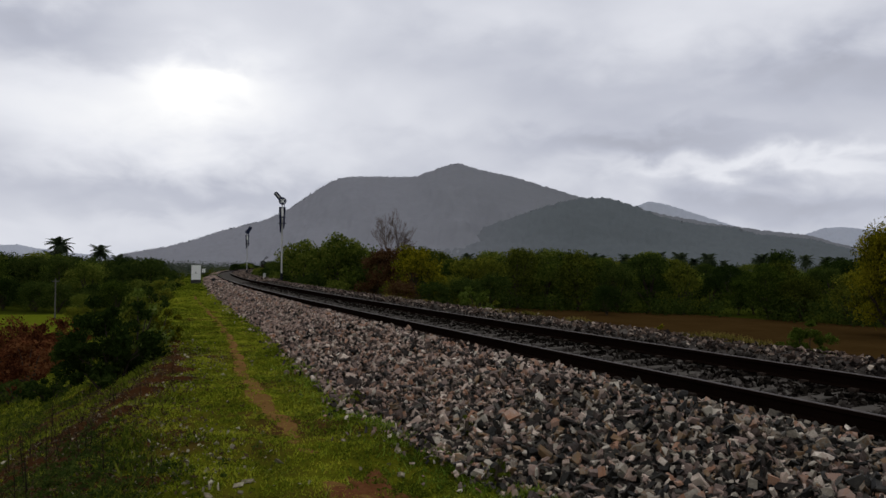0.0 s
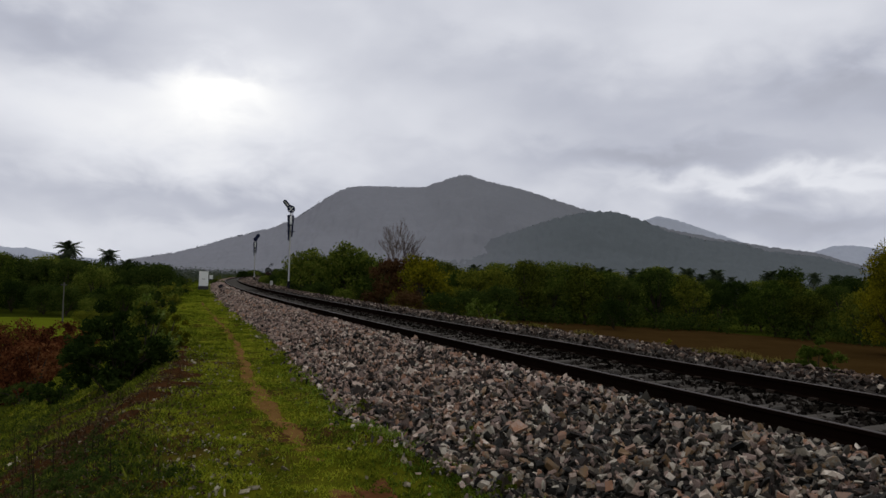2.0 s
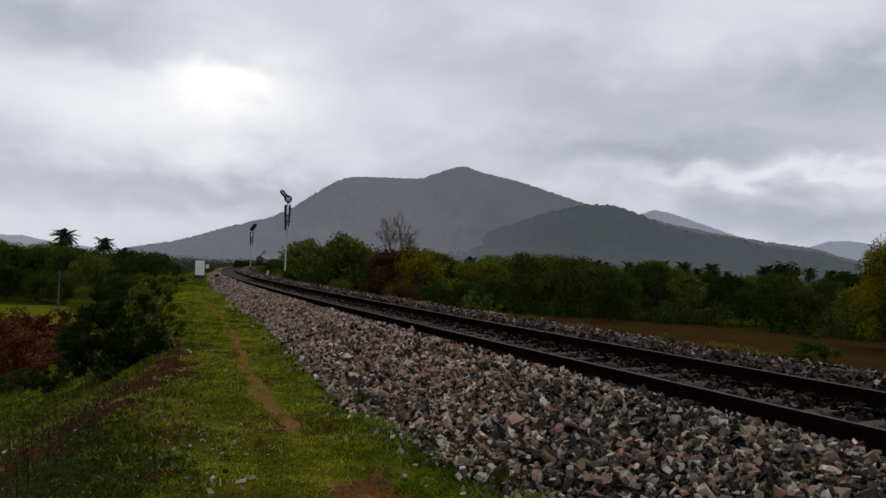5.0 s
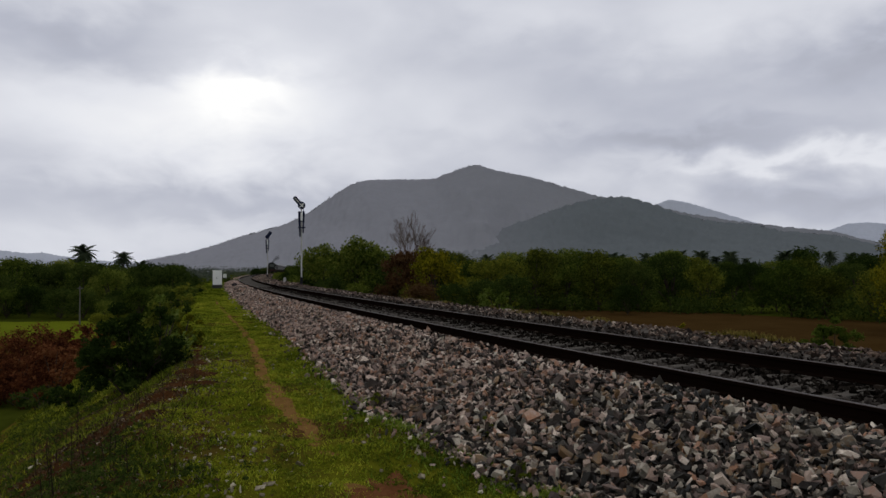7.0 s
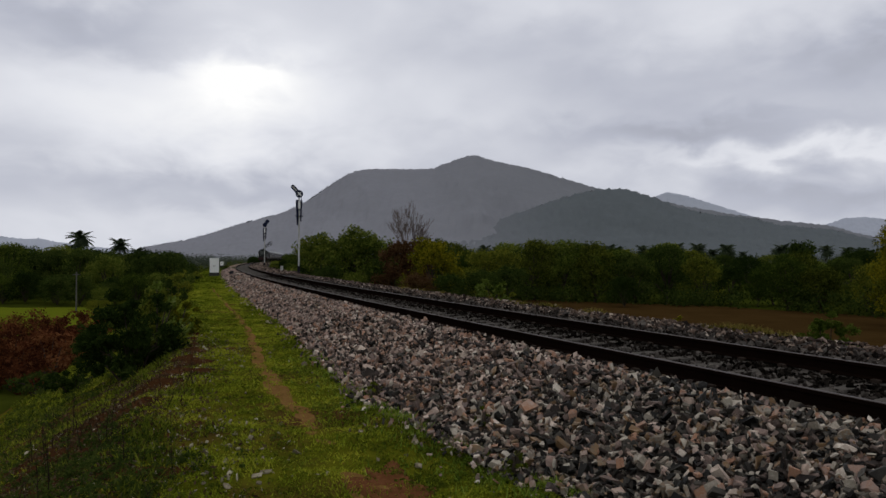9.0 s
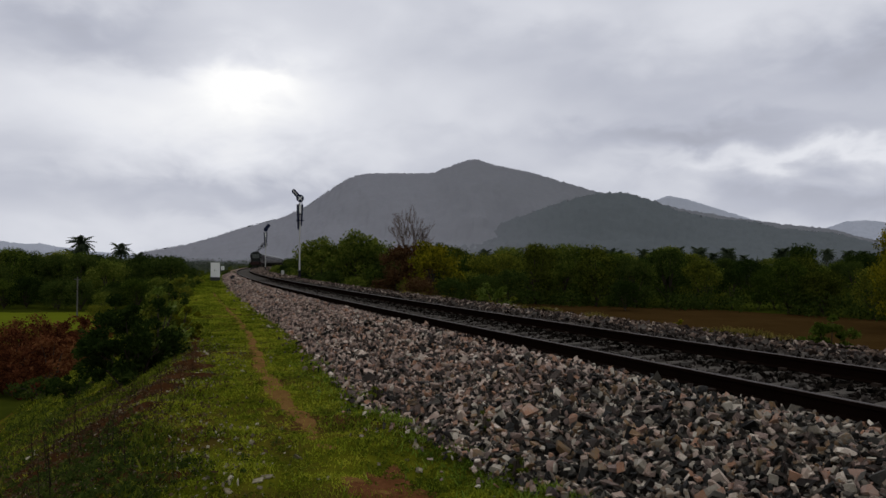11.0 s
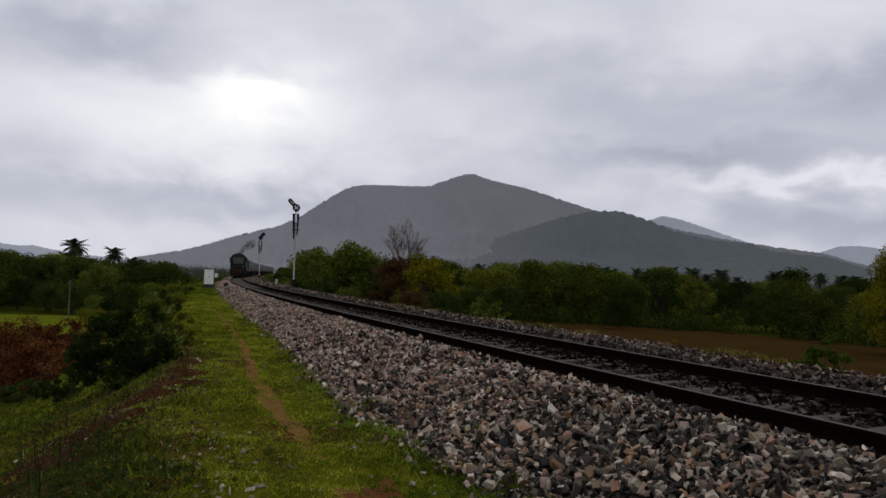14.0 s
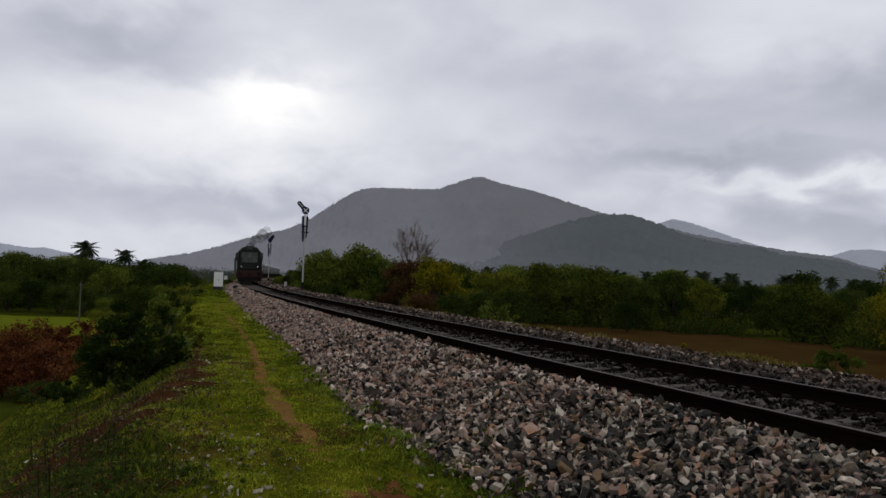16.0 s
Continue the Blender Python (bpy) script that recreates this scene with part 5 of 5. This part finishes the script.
# ---- line-side things ----
def semaphore(s, u, height, full):
    """An upper-quadrant semaphore signal with its arm raised."""
    z0 = -0.42
    t = empty("semaphore_signal", "white-painted railway semaphore signal with its dark arm raised" if full else "smaller far semaphore signal with a white post and dark head", "railway signal", "signals", m=Matrix.Translation(at(s, u, z0)) @ pose(0, 0, 0, 0, 0, yaw_at(s)))
    bm = bmesh.new()
    box(bm, (0.9, 0.9, 0.35), Matrix.Translation((0, 0, 0.02)), 0.03)
    part("base", bm, M_CONC, t, "concrete footing")
    dark = height * 0.115
    bm = bmesh.new()
    rod(bm, (0, 0, 0.15), (0, 0, dark), 0.125, 0.115, 14)
    part("post_foot", bm, M_BLACK, t, "black-painted foot of the post")
    bm = bmesh.new()
    rod(bm, (0, 0, dark), (0, 0, height * 0.86), 0.074, 0.06, 14)
    rod(bm, (0, 0, height * 0.86), (0, 0, height * 0.875), 0.1, 0.1, 14)
    part("post", bm, M_POLE, t, "white-painted tubular post")
    bm = bmesh.new()
    rod(bm, (0, 0, height * 0.875), (0, 0, height * 0.91), 0.08, 0.07, 12)
    rod(bm, (0, 0, height * 0.91), (0, 0, height * 0.925), 0.08, 0.02, 12)
    part("finial", bm, M_NAVY, t, "dark cap of the post")
    # disc with a pale cross behind the arm's pivot
    top = height * 0.895
    bm = bmesh.new()
    rod(bm, (0, -0.17, top), (0, -0.13, top), 0.34, 0.34, 24)
    disc = part("disc", bm, M_NAVY, t, "dark round plate")
    if full:
        bm = bmesh.new()
        for a in (45, -45):
            box(bm, (0.5, 0.02, 0.085), Matrix.Translation((0, -0.185, top)) @ pose(0, 0, 0, 0, a, 0), 0.005)
        part("cross", bm, M_WHITE, disc, "white cross")
    # raised arm
    bm = bmesh.new()
    m = Matrix.Translation((0, -0.12, top)) @ pose(0, 0, 0, 0, 48 if full else 125, 0)
    rod(bm, m @ Vector((-0.3, 0.03, 0)), m @ Vector((-0.3, -0.03, 0)), 0.19, 0.19, 20)
    rod(bm, m @ Vector((-0.84, 0.03, 0)), m @ Vector((-0.84, -0.03, 0)), 0.19, 0.19, 20)
    box(bm, (0.6 if full else 0.75, 0.05, 0.38 if full else 0.55), m @ Matrix.Translation((-0.57, 0, 0)), 0.02)
    arm = part("arm", bm, M_NAVY, t, "raised dark semaphore arm")
    if full:
        bm = bmesh.new()
        box(bm, (0.55, 0.02, 0.10), m @ Matrix.Translation((-0.66, -0.035, 0)), 0.004)
        part("stripe", bm, M_POLE, arm, "pale stripe on the arm")
    # lamp platform, ladder and hanging lower arm
    bm = bmesh.new()
    box(bm, (0.66, 0.5, 0.06), Matrix.Translation((0.02, 0, height * 0.655)), 0.01)
    part("platform", bm, M_NAVY, t, "dark lamp platform")
    for x, z1, z2, w in ((-0.185, height * 0.83, height * 0.557, 0.22), (0.2, height * 0.83, height * 0.597, 0.18)):
        bm = bmesh.new()
        rod(bm, (x, -0.05, z1), (x * 0.75, -0.05, z2), w * 0.55, w * 0.3, 8)
        part("lower_arm" if x < 0 else "counterweight", bm, M_NAVY, t, "dark lowered arm" if x < 0 else "dark counterweight and rods")
    bm = bmesh.new()
    for dz in (0.72, 0.79):
        box(bm, (0.6, 0.07, 0.06), Matrix.Translation((0, -0.03, height * dz)), 0.008)
    rod(bm, (0.17, -0.12, height * 0.6), (0.17, -0.12, height * 0.86), 0.03, 0.03, 8)
    # white panel added in front, standing for the pale upper post
    upper_panel = bmesh.new()
    box(upper_panel, (0.2, 0.05, height * 0.085), Matrix.Translation((0.0, -0.16, height * 0.775)), 0.02)
    part("backing_plate", upper_panel, M_WHITE, t, "white panel standing for the upper post")
    part("lamp_bracket", bm, M_NAVY, t, "dark lamp bracket")
    return t


semaphore(66.7, 3.95, 8.3, True)
semaphore(123.6, 3.4, 7.9, False)


def relay_box(s, u, size, label):
    """A line-side equipment cupboard on a dark plinth."""
    w, d, h = size
    z0 = float(bank_z(s, u)) - 0.04
    t = empty("relay_cupboard", label, "equipment cupboard", "line-side cupboards", m=Matrix.Translation(at(s, u, z0)) @ pose(0, 0, 0, 0, 0, yaw_at(s)))
    bm = bmesh.new()
    box(bm, (w * 1.12, d * 1.12, 0.82), Matrix.Translation((0, 0, 0.05)), 0.02)
    part("plinth", bm, M_PLINTH, t, "dark masonry plinth")
    bm = bmesh.new()
    box(bm, (w, d, h), Matrix.Translation((0, 0, 0.44 + h / 2)), 0.03)
    part("body", bm, M_WHITE, t, "white-painted steel body")
    bm = bmesh.new()
    box(bm, (w * 1.08, d * 1.08, 0.05), Matrix.Translation((0, 0, 0.465 + h)), 0.015)
    part("lid", bm, M_WHITE, t)
    for x in (-w / 4, w / 4):
        bm = bmesh.new()
        box(bm, (w * 0.44, 0.02, h * 0.88), Matrix.Translation((x, -d / 2 - 0.01, 0.44 + h / 2)), 0.006)
        door = part("door", bm, M_WHITE, t)
        bm = bmesh.new()
        box(bm, (0.03, 0.03, 0.14), Matrix.Translation((x * 0.3, -d / 2 - 0.03, 0.44 + h / 2)), 0.006)
        part("handle", bm, M_PLINTH, door, "small dark handle")
    return t


relay_box(67.6, -3.3, (0.78, 0.56, 1.25), "white equipment cupboard on a dark plinth beside the ballast")
relay_box(130.0, -3.55, (0.52, 0.4, 0.62), "small white equipment cupboard beside the ballast")

t = empty("marker_post", "short pale concrete marker post beside the track", "marker post", m=Matrix.Translation(at(72.6, 3.0, -0.45)))
bm = bmesh.new()
box(bm, (0.24, 0.18, 1.0), Matrix.Translation((0, 0, 0.42)), 0.03)
part("post", bm, M_POLE, t)

t = empty("utility_pole", "thin grey wooden utility pole in the meadow", "utility pole", m=pose(-29.4, 56, PLAIN, 0, 0, 15))
bm = bmesh.new()
rod(bm, (0, 0, -0.3), (0, 0, 3.1), 0.06, 0.045, 10)
part("post", bm, M_GREYWOOD, t)
bm = bmesh.new()
box(bm, (0.5, 0.05, 0.05), Matrix.Translation((0, 0, 2.9)), 0.01)
part("crossarm", bm, M_GREYWOOD, t)

rk = np.random.default_rng(77)
me = mesh_np("rock", stone_verts(1, rk, [0.26])[0], ICO_F)
tagged(part_mesh("rock", me, M_BLACK), "dark lump lying on the ballast", "rock").matrix_basis = Matrix.Translation(at(64.0, -1.95, 0.0))


# ---- the train ----
def loft(bm, profile, y0, y1):
    """A body: a closed outline (x, z) drawn out from y0 to y1."""
    a = [bm.verts.new((x, y0, z)) for x, z in profile]
    b = [bm.verts.new((x, y1, z)) for x, z in profile]
    n = len(profile)
    for j in range(n):
        bm.faces.new((a[j], a[(j + 1) % n], b[(j + 1) % n], b[j]))
    bm.faces.new(a[::-1])
    bm.faces.new(b)
    bmesh.ops.recalc_face_normals(bm, faces=bm.faces[:])
    return bm


def arch(half, low, shoulder, top, n=10):
    """Outline with upright sides and a rounded roof."""
    pts = [(-half, low), (half, low), (half, shoulder)]
    for j in range(1, n):
        a = math.pi * j / n
        pts.append((half * math.cos(a) * (1 if abs(math.cos(a)) < 0.95 else 0.99), shoulder + (top - shoulder) * math.sin(a) ** 0.8))
    pts.append((-half, shoulder))
    return pts


def wheel_mesh():
    bm = bmesh.new()
    rod(bm, (-0.065, 0, 0), (0.065, 0, 0), 0.5, 0.5, 24)
    rod(bm, (-0.085, 0, 0), (-0.055, 0, 0), 0.53, 0.53, 24)
    rod(bm, (0.05, 0, 0), (0.1, 0, 0), 0.14, 0.12, 12)
    me = bpy.data.meshes.new("wheel")
    bm.to_mesh(me)
    bm.free()
    me.materials.append(M_STEEL)
    return me


WHEEL = wheel_mesh()
SPINNING = []


def bogie(parent, y, axles, mat):
    bm = bmesh.new()
    span = abs(axles[-1] - axles[0])
    for x in (-1.05, 1.05):
        box(bm, (0.14, span + 1.1, 0.34), Matrix.Translation((x, y, 0.62)), 0.03)
        for ay in axles:
            box(bm, (0.2, 0.34, 0.4), Matrix.Translation((x, y + ay, 0.52)), 0.03)
    box(bm, (2.1, 0.5, 0.3), Matrix.Translation((0, y, 0.7)), 0.03)
    b = part("bogie", bm, mat, parent, "grimy bogie frame")
    for ay in axles:
        for x, flip in ((-0.86, 0), (0.86, 180)):
            w = new("wheel", WHEEL)
            w.parent = b
            w.matrix_basis = pose(x, y + ay, 0.5, 0, 0, flip)
            SPINNING.append((w, pose(x, y + ay, 0.5, 0, 0, flip), 1 if flip else -1))
    return b


def buffers(parent, y, sgn):
    for x in (-0.98, 0.98):
        bm = bmesh.new()
        rod(bm, (x, y, 1.1), (x, y + sgn * 0.45, 1.1), 0.1, 0.1, 12)
        rod(bm, (x, y + sgn * 0.45, 1.1), (x, y + sgn * 0.52, 1.1), 0.23, 0.21, 18)
        part("buffer", bm, M_UNDER, parent, "round buffer")


def locomotive():
    """Diesel locomotive, its front towards -y, origin on the rails at its front."""
    t = empty("locomotive", "dark diesel locomotive with lit headlamps hauling a train", "locomotive")
    L = 17.1
    bm = bmesh.new()
    box(bm, (2.9, L - 0.2, 0.38), Matrix.Translation((0, L / 2, 1.24)), 0.03)
    part("underframe", bm, M_MAROON, t, "maroon-painted underframe")
    bm = bmesh.new()
    box(bm, (2.9, 0.14, 0.72), Matrix.Translation((0, 0.02, 1.05)), 0.03)
    part("buffer_beam", bm, M_MAROON, t, "maroon buffer beam")
    bm = bmesh.new()
    for j in range(9):
        box(bm, (0.22, 0.1, 0.46 - abs(j - 4) * 0.02), Matrix.Translation(((j - 4) * 0.29, -0.12 + abs(j - 4) * 0.04, 0.44)), 0.015)
    box(bm, (2.6, 0.08, 0.1), Matrix.Translation((0, -0.05, 0.66)), 0.01)
    part("cowcatcher", bm, M_UNDER, t, "dark slatted rail guard")
    bm = bmesh.new()
    loft(bm, arch(1.2, 1.42, 3.3, 4.2), 0.35, 2.3)
    bmesh.ops.bevel(bm, geom=[e for e in bm.edges if all(abs(v.co.y - 0.35) < 0.01 for v in e.verts)], offset=0.16, segments=3, affect="EDGES")
    part("short_hood", bm, M_LOCO, t, "dark short hood")
    bm = bmesh.new()
    loft(bm, arch(1.46, 1.42, 3.1, 3.95), 1.6, 4.2)
    bmesh.ops.bevel(bm, geom=[e for e in bm.edges if all(abs(v.co.y - 1.6) < 0.01 for v in e.verts)], offset=0.1, segments=2, affect="EDGES")
    cab = part("cab", bm, M_LOCO, t, "dark driver's cab")
    bm = bmesh.new()
    box(bm, (1.7, 0.05, 1.1), Matrix.Translation((0.0, 0.335, 2.92)), 0.02)
    part("front_panel", bm, M_FACE, t, "pale greenish front panel")
    for x in (-0.98, 0.98):
        bm = bmesh.new()
        box(bm, (0.5, 0.05, 0.62), Matrix.Translation((x * 1.28, 1.585, 3.15)), 0.02)
        w = part("windscreen", bm, M_GLASS, cab, "dark cab window")
    for x in (-1.47, 1.47):
        for y in (2.3, 3.3):
            bm = bmesh.new()
            box(bm, (0.04, 0.75, 0.7), Matrix.Translation((x, y, 3.0)), 0.012)
            part("side_window", bm, M_GLASS, cab, "dark cab side window")
    bm = bmesh.new()
    loft(bm, arch(1.2, 1.42, 3.3, 3.95), 4.2, L - 0.4)
    hood = part("long_hood", bm, M_LOCO, t, "dark engine hood")
    for y in (5.5, 7.5, 9.5, 11.5, 13.5, 15.3):
        for x in (-1.21, 1.21):
            bm = bmesh.new()
            for j in range(6):
                box(bm, (0.03, 1.5, 0.12), Matrix.Translation((x, y, 2.1 + j * 0.19)), 0.006)
            part("louvre", bm, M_UNDER, hood, "louvred hood door")
    bm = bmesh.new()
    rod(bm, (0, 8.6, 3.9), (0, 8.6, 4.25), 0.28, 0.24, 14)
    part("exhaust_stack", bm, M_UNDER, t, "sooty exhaust stack")
    bm = bmesh.new()
    box(bm, (0.62, 0.34, 0.34), Matrix.Translation((0, 0.42, 3.86)), 0.06)
    lamp = part("headlamp_box", bm, M_LOCO, t, "roof headlamp housing")
    for x in (-0.14, 0.14):
        bm = bmesh.new()
        rod(bm, (x, 0.26, 3.86), (x, 0.22, 3.86), 0.11, 0.11, 16)
        part("lens", bm, M_GLASS, lamp, "unlit lens")
    for x in (-0.86, 0.86):
        bm = bmesh.new()
        rod(bm, (x, 0.5, 1.86), (x, 0.27, 1.86), 0.15, 0.17, 16)
        h = part("headlamp", bm, M_UNDER, t, "lit headlamp")
        bm = bmesh.new()
        rod(bm, (x, 0.275, 1.86), (x, 0.255, 1.86), 0.05, 0.05, 16)
        part("lens", bm, M_LAMP, h, "glowing lens")
    for x in (-1.38, 1.38):
        bm = bmesh.new()
        rod(bm, (x, 0.2, 1.42), (x, 0.2, 2.5), 0.022, 0.022, 8)
        rod(bm, (x, 0.2, 2.5), (x, 1.5, 2.5), 0.022, 0.022, 8)
        rod(bm, (x, 0.9, 1.42), (x, 0.9, 2.5), 0.018, 0.018, 8)
        part("handrail", bm, M_POLE, t, "pale handrail")
    bm = bmesh.new()
    box(bm, (2.3, 3.6, 0.75), Matrix.Translation((0, L / 2, 0.72)), 0.12)
    part("fuel_tank", bm, M_UNDER, t, "grimy fuel tank")
    bm = bmesh.new()
    box(bm, (0.26, 0.6, 0.3), Matrix.Translation((0, -0.2, 1.05)), 0.05)
    part("coupler", bm, M_UNDER, t, "dark coupler")
    buffers(t, -0.02, -1)
    buffers(t, L - 0.1, 1)
    bogie(t, 3.3, (-1.9, 0.0, 1.7), M_UNDER)
    bogie(t, L - 3.3, (-1.7, 0.0, 1.9), M_UNDER)
    return t


def coach():
    """Passenger coach, origin on the rails at its front."""
    t = empty("passenger_coach", "dark passenger coach with a pale grey roof", "railway coach", "coaches of the train")
    L = 22.3
    bm = bmesh.new()
    loft(bm, [(-1.52, 1.05), (1.52, 1.05), (1.62, 1.5), (1.62, 3.0), (1.5, 3.3), (-1.5, 3.3), (-1.62, 3.0), (-1.62, 1.5)], 0.25, L - 0.25)
    body = part("body", bm, M_COACH, t, "dark coach side")
    bm = bmesh.new()
    loft(bm, arch(1.55, 3.26, 3.32, 4.03), 0.2, L - 0.2)
    roof = part("roof", bm, M_ROOF, t, "pale grey curved roof", True)
    for j in range(6):
        bm = bmesh.new()
        rod(bm, (0, 2.5 + j * 3.4, 3.95), (0, 2.5 + j * 3.4, 4.16), 0.2, 0.14, 10)
        part("ventilator", bm, M_ROOF, roof)
    for x in (-1.625, 1.625):
        for j in range(9):
            bm = bmesh.new()
            box(bm, (0.03, 1.25, 0.62), Matrix.Translation((x, 3.2 + j * 2.0, 2.55)), 0.01)
            part("window", bm, M_GLASS, body, "dark window")
        for y in (1.2, L - 1.2):
            bm = bmesh.new()
            box(bm, (0.04, 0.8, 2.0), Matrix.Translation((x * 0.997, y, 2.15)), 0.012)
            part("door", bm, M_COACH, body)
    bm = bmesh.new()
    box(bm, (1.1, L, 1.9), Matrix.Translation((0, L / 2, 2.1)), 0.04)
    part("gangway", bm, M_UNDER, t, "dark gangway bellows")
    bm = bmesh.new()
    box(bm, (1.8, 8.0, 0.55), Matrix.Translation((0, L / 2, 0.75)), 0.05)
    part("equipment", bm, M_UNDER, t, "underfloor equipment")
    buffers(t, 0.2, -1)
    buffers(t, L - 0.2, 1)
    bogie(t, 3.8, (-1.4, 1.4), M_UNDER)
    bogie(t, L - 3.8, (-1.4, 1.4), M_UNDER)
    return t


loco = locomotive()
SPIN_LOCO = list(SPINNING)
first_coach = coach()
coaches = [first_coach] + [copy_thing(first_coach, Matrix()) for _ in range(9)]

# diesel smoke: thin ragged puffs that travel above the engine
M_SMOKE = bpy.data.materials.new("diesel_smoke")
M_SMOKE.use_nodes = True
k = Nodes(M_SMOKE.node_tree)
co = k.n("ShaderNodeTexCoord").outputs["Object"]
df = k.n("ShaderNodeBsdfDiffuse", Color=(0.06, 0.055, 0.055, 1))
tp = k.n("ShaderNodeBsdfTransparent")
fac = k.math("MULTIPLY", k.ramp(k.noise(co, 1.4, 4, 0.6), [(0.35, (0, 0, 0)), (0.7, (1, 1, 1))]), 0.34)
mx = k.n("ShaderNodeMixShader", Fac=fac)
k.t.links.new(tp.outputs[0], mx.inputs[1])
k.t.links.new(df.outputs[0], mx.inputs[2])
k.t.links.new(mx.outputs[0], k.n("ShaderNodeOutputMaterial").inputs[0])
smoke = empty("smoke_plume", "thin dark diesel smoke trailing above the locomotive", "smoke")
rsm = random.Random(12)
for j in range(8):
    bm = bmesh.new()
    f = j / 7
    rr = 0.38 + 0.42 * f
    bmesh.ops.create_icosphere(bm, subdivisions=2, radius=rr)
    for v in bm.verts:
        v.co *= 1 + 0.45 * noise.fractal(v.co * 1.1 + Vector((j, 0, 0)), 1.0, 2.0, 3)
    bmesh.ops.translate(bm, verts=bm.verts[:], vec=(rsm.uniform(-0.15, 0.15) + 2.3 * f, 8.6 + 2.2 * f, 4.35 + 1.9 * f ** 0.8 + rsm.uniform(-0.15, 0.15)))
    part("puff", bm, M_SMOKE, smoke, "", True)

SPEED = 24.0


def head_at(t):
    """Place of the engine's front along the line at t seconds."""
    return 84.0 + SPEED * (16.0 - t)


def on_line(s, length):
    """Pose of a vehicle whose front stands at s, turned along its own chord."""
    a, b = at(s, 0, 0.025), at(s + length, 0, 0.025)
    d = b - a
    return Matrix.Translation(a) @ pose(0, 0, 0, 0, -1.6, math.degrees(math.atan2(-d.x, d.y)))


def motions():
    """Everything that moves: the train, its wheels, its smoke, and the clouds."""
    times = [0.5 * j for j in range(33)]
    walk(loco, [(t, on_line(head_at(t), 17.1)) for t in times])
    walk(smoke, [(t, on_line(head_at(t), 17.1)) for t in times])
    for j, c in enumerate(coaches):
        walk(c, [(t, on_line(min(head_at(t) + 18.0 + j * 23.2, 735), 22.3)) for t in times])
    for w, m, sgn in SPIN_LOCO:
        step = 1.0 / 30
        walk(w, [(q * step, m @ pose(0, 0, 0, sgn * 88.0 * q, 0, 0)) for q in range(481)])
    walk(clouds, [(t, pose(0, 0, 0, 0, 0, -3.2 * t / 16.0)) for t in (0.0, 8.0, 16.0)])


motions()
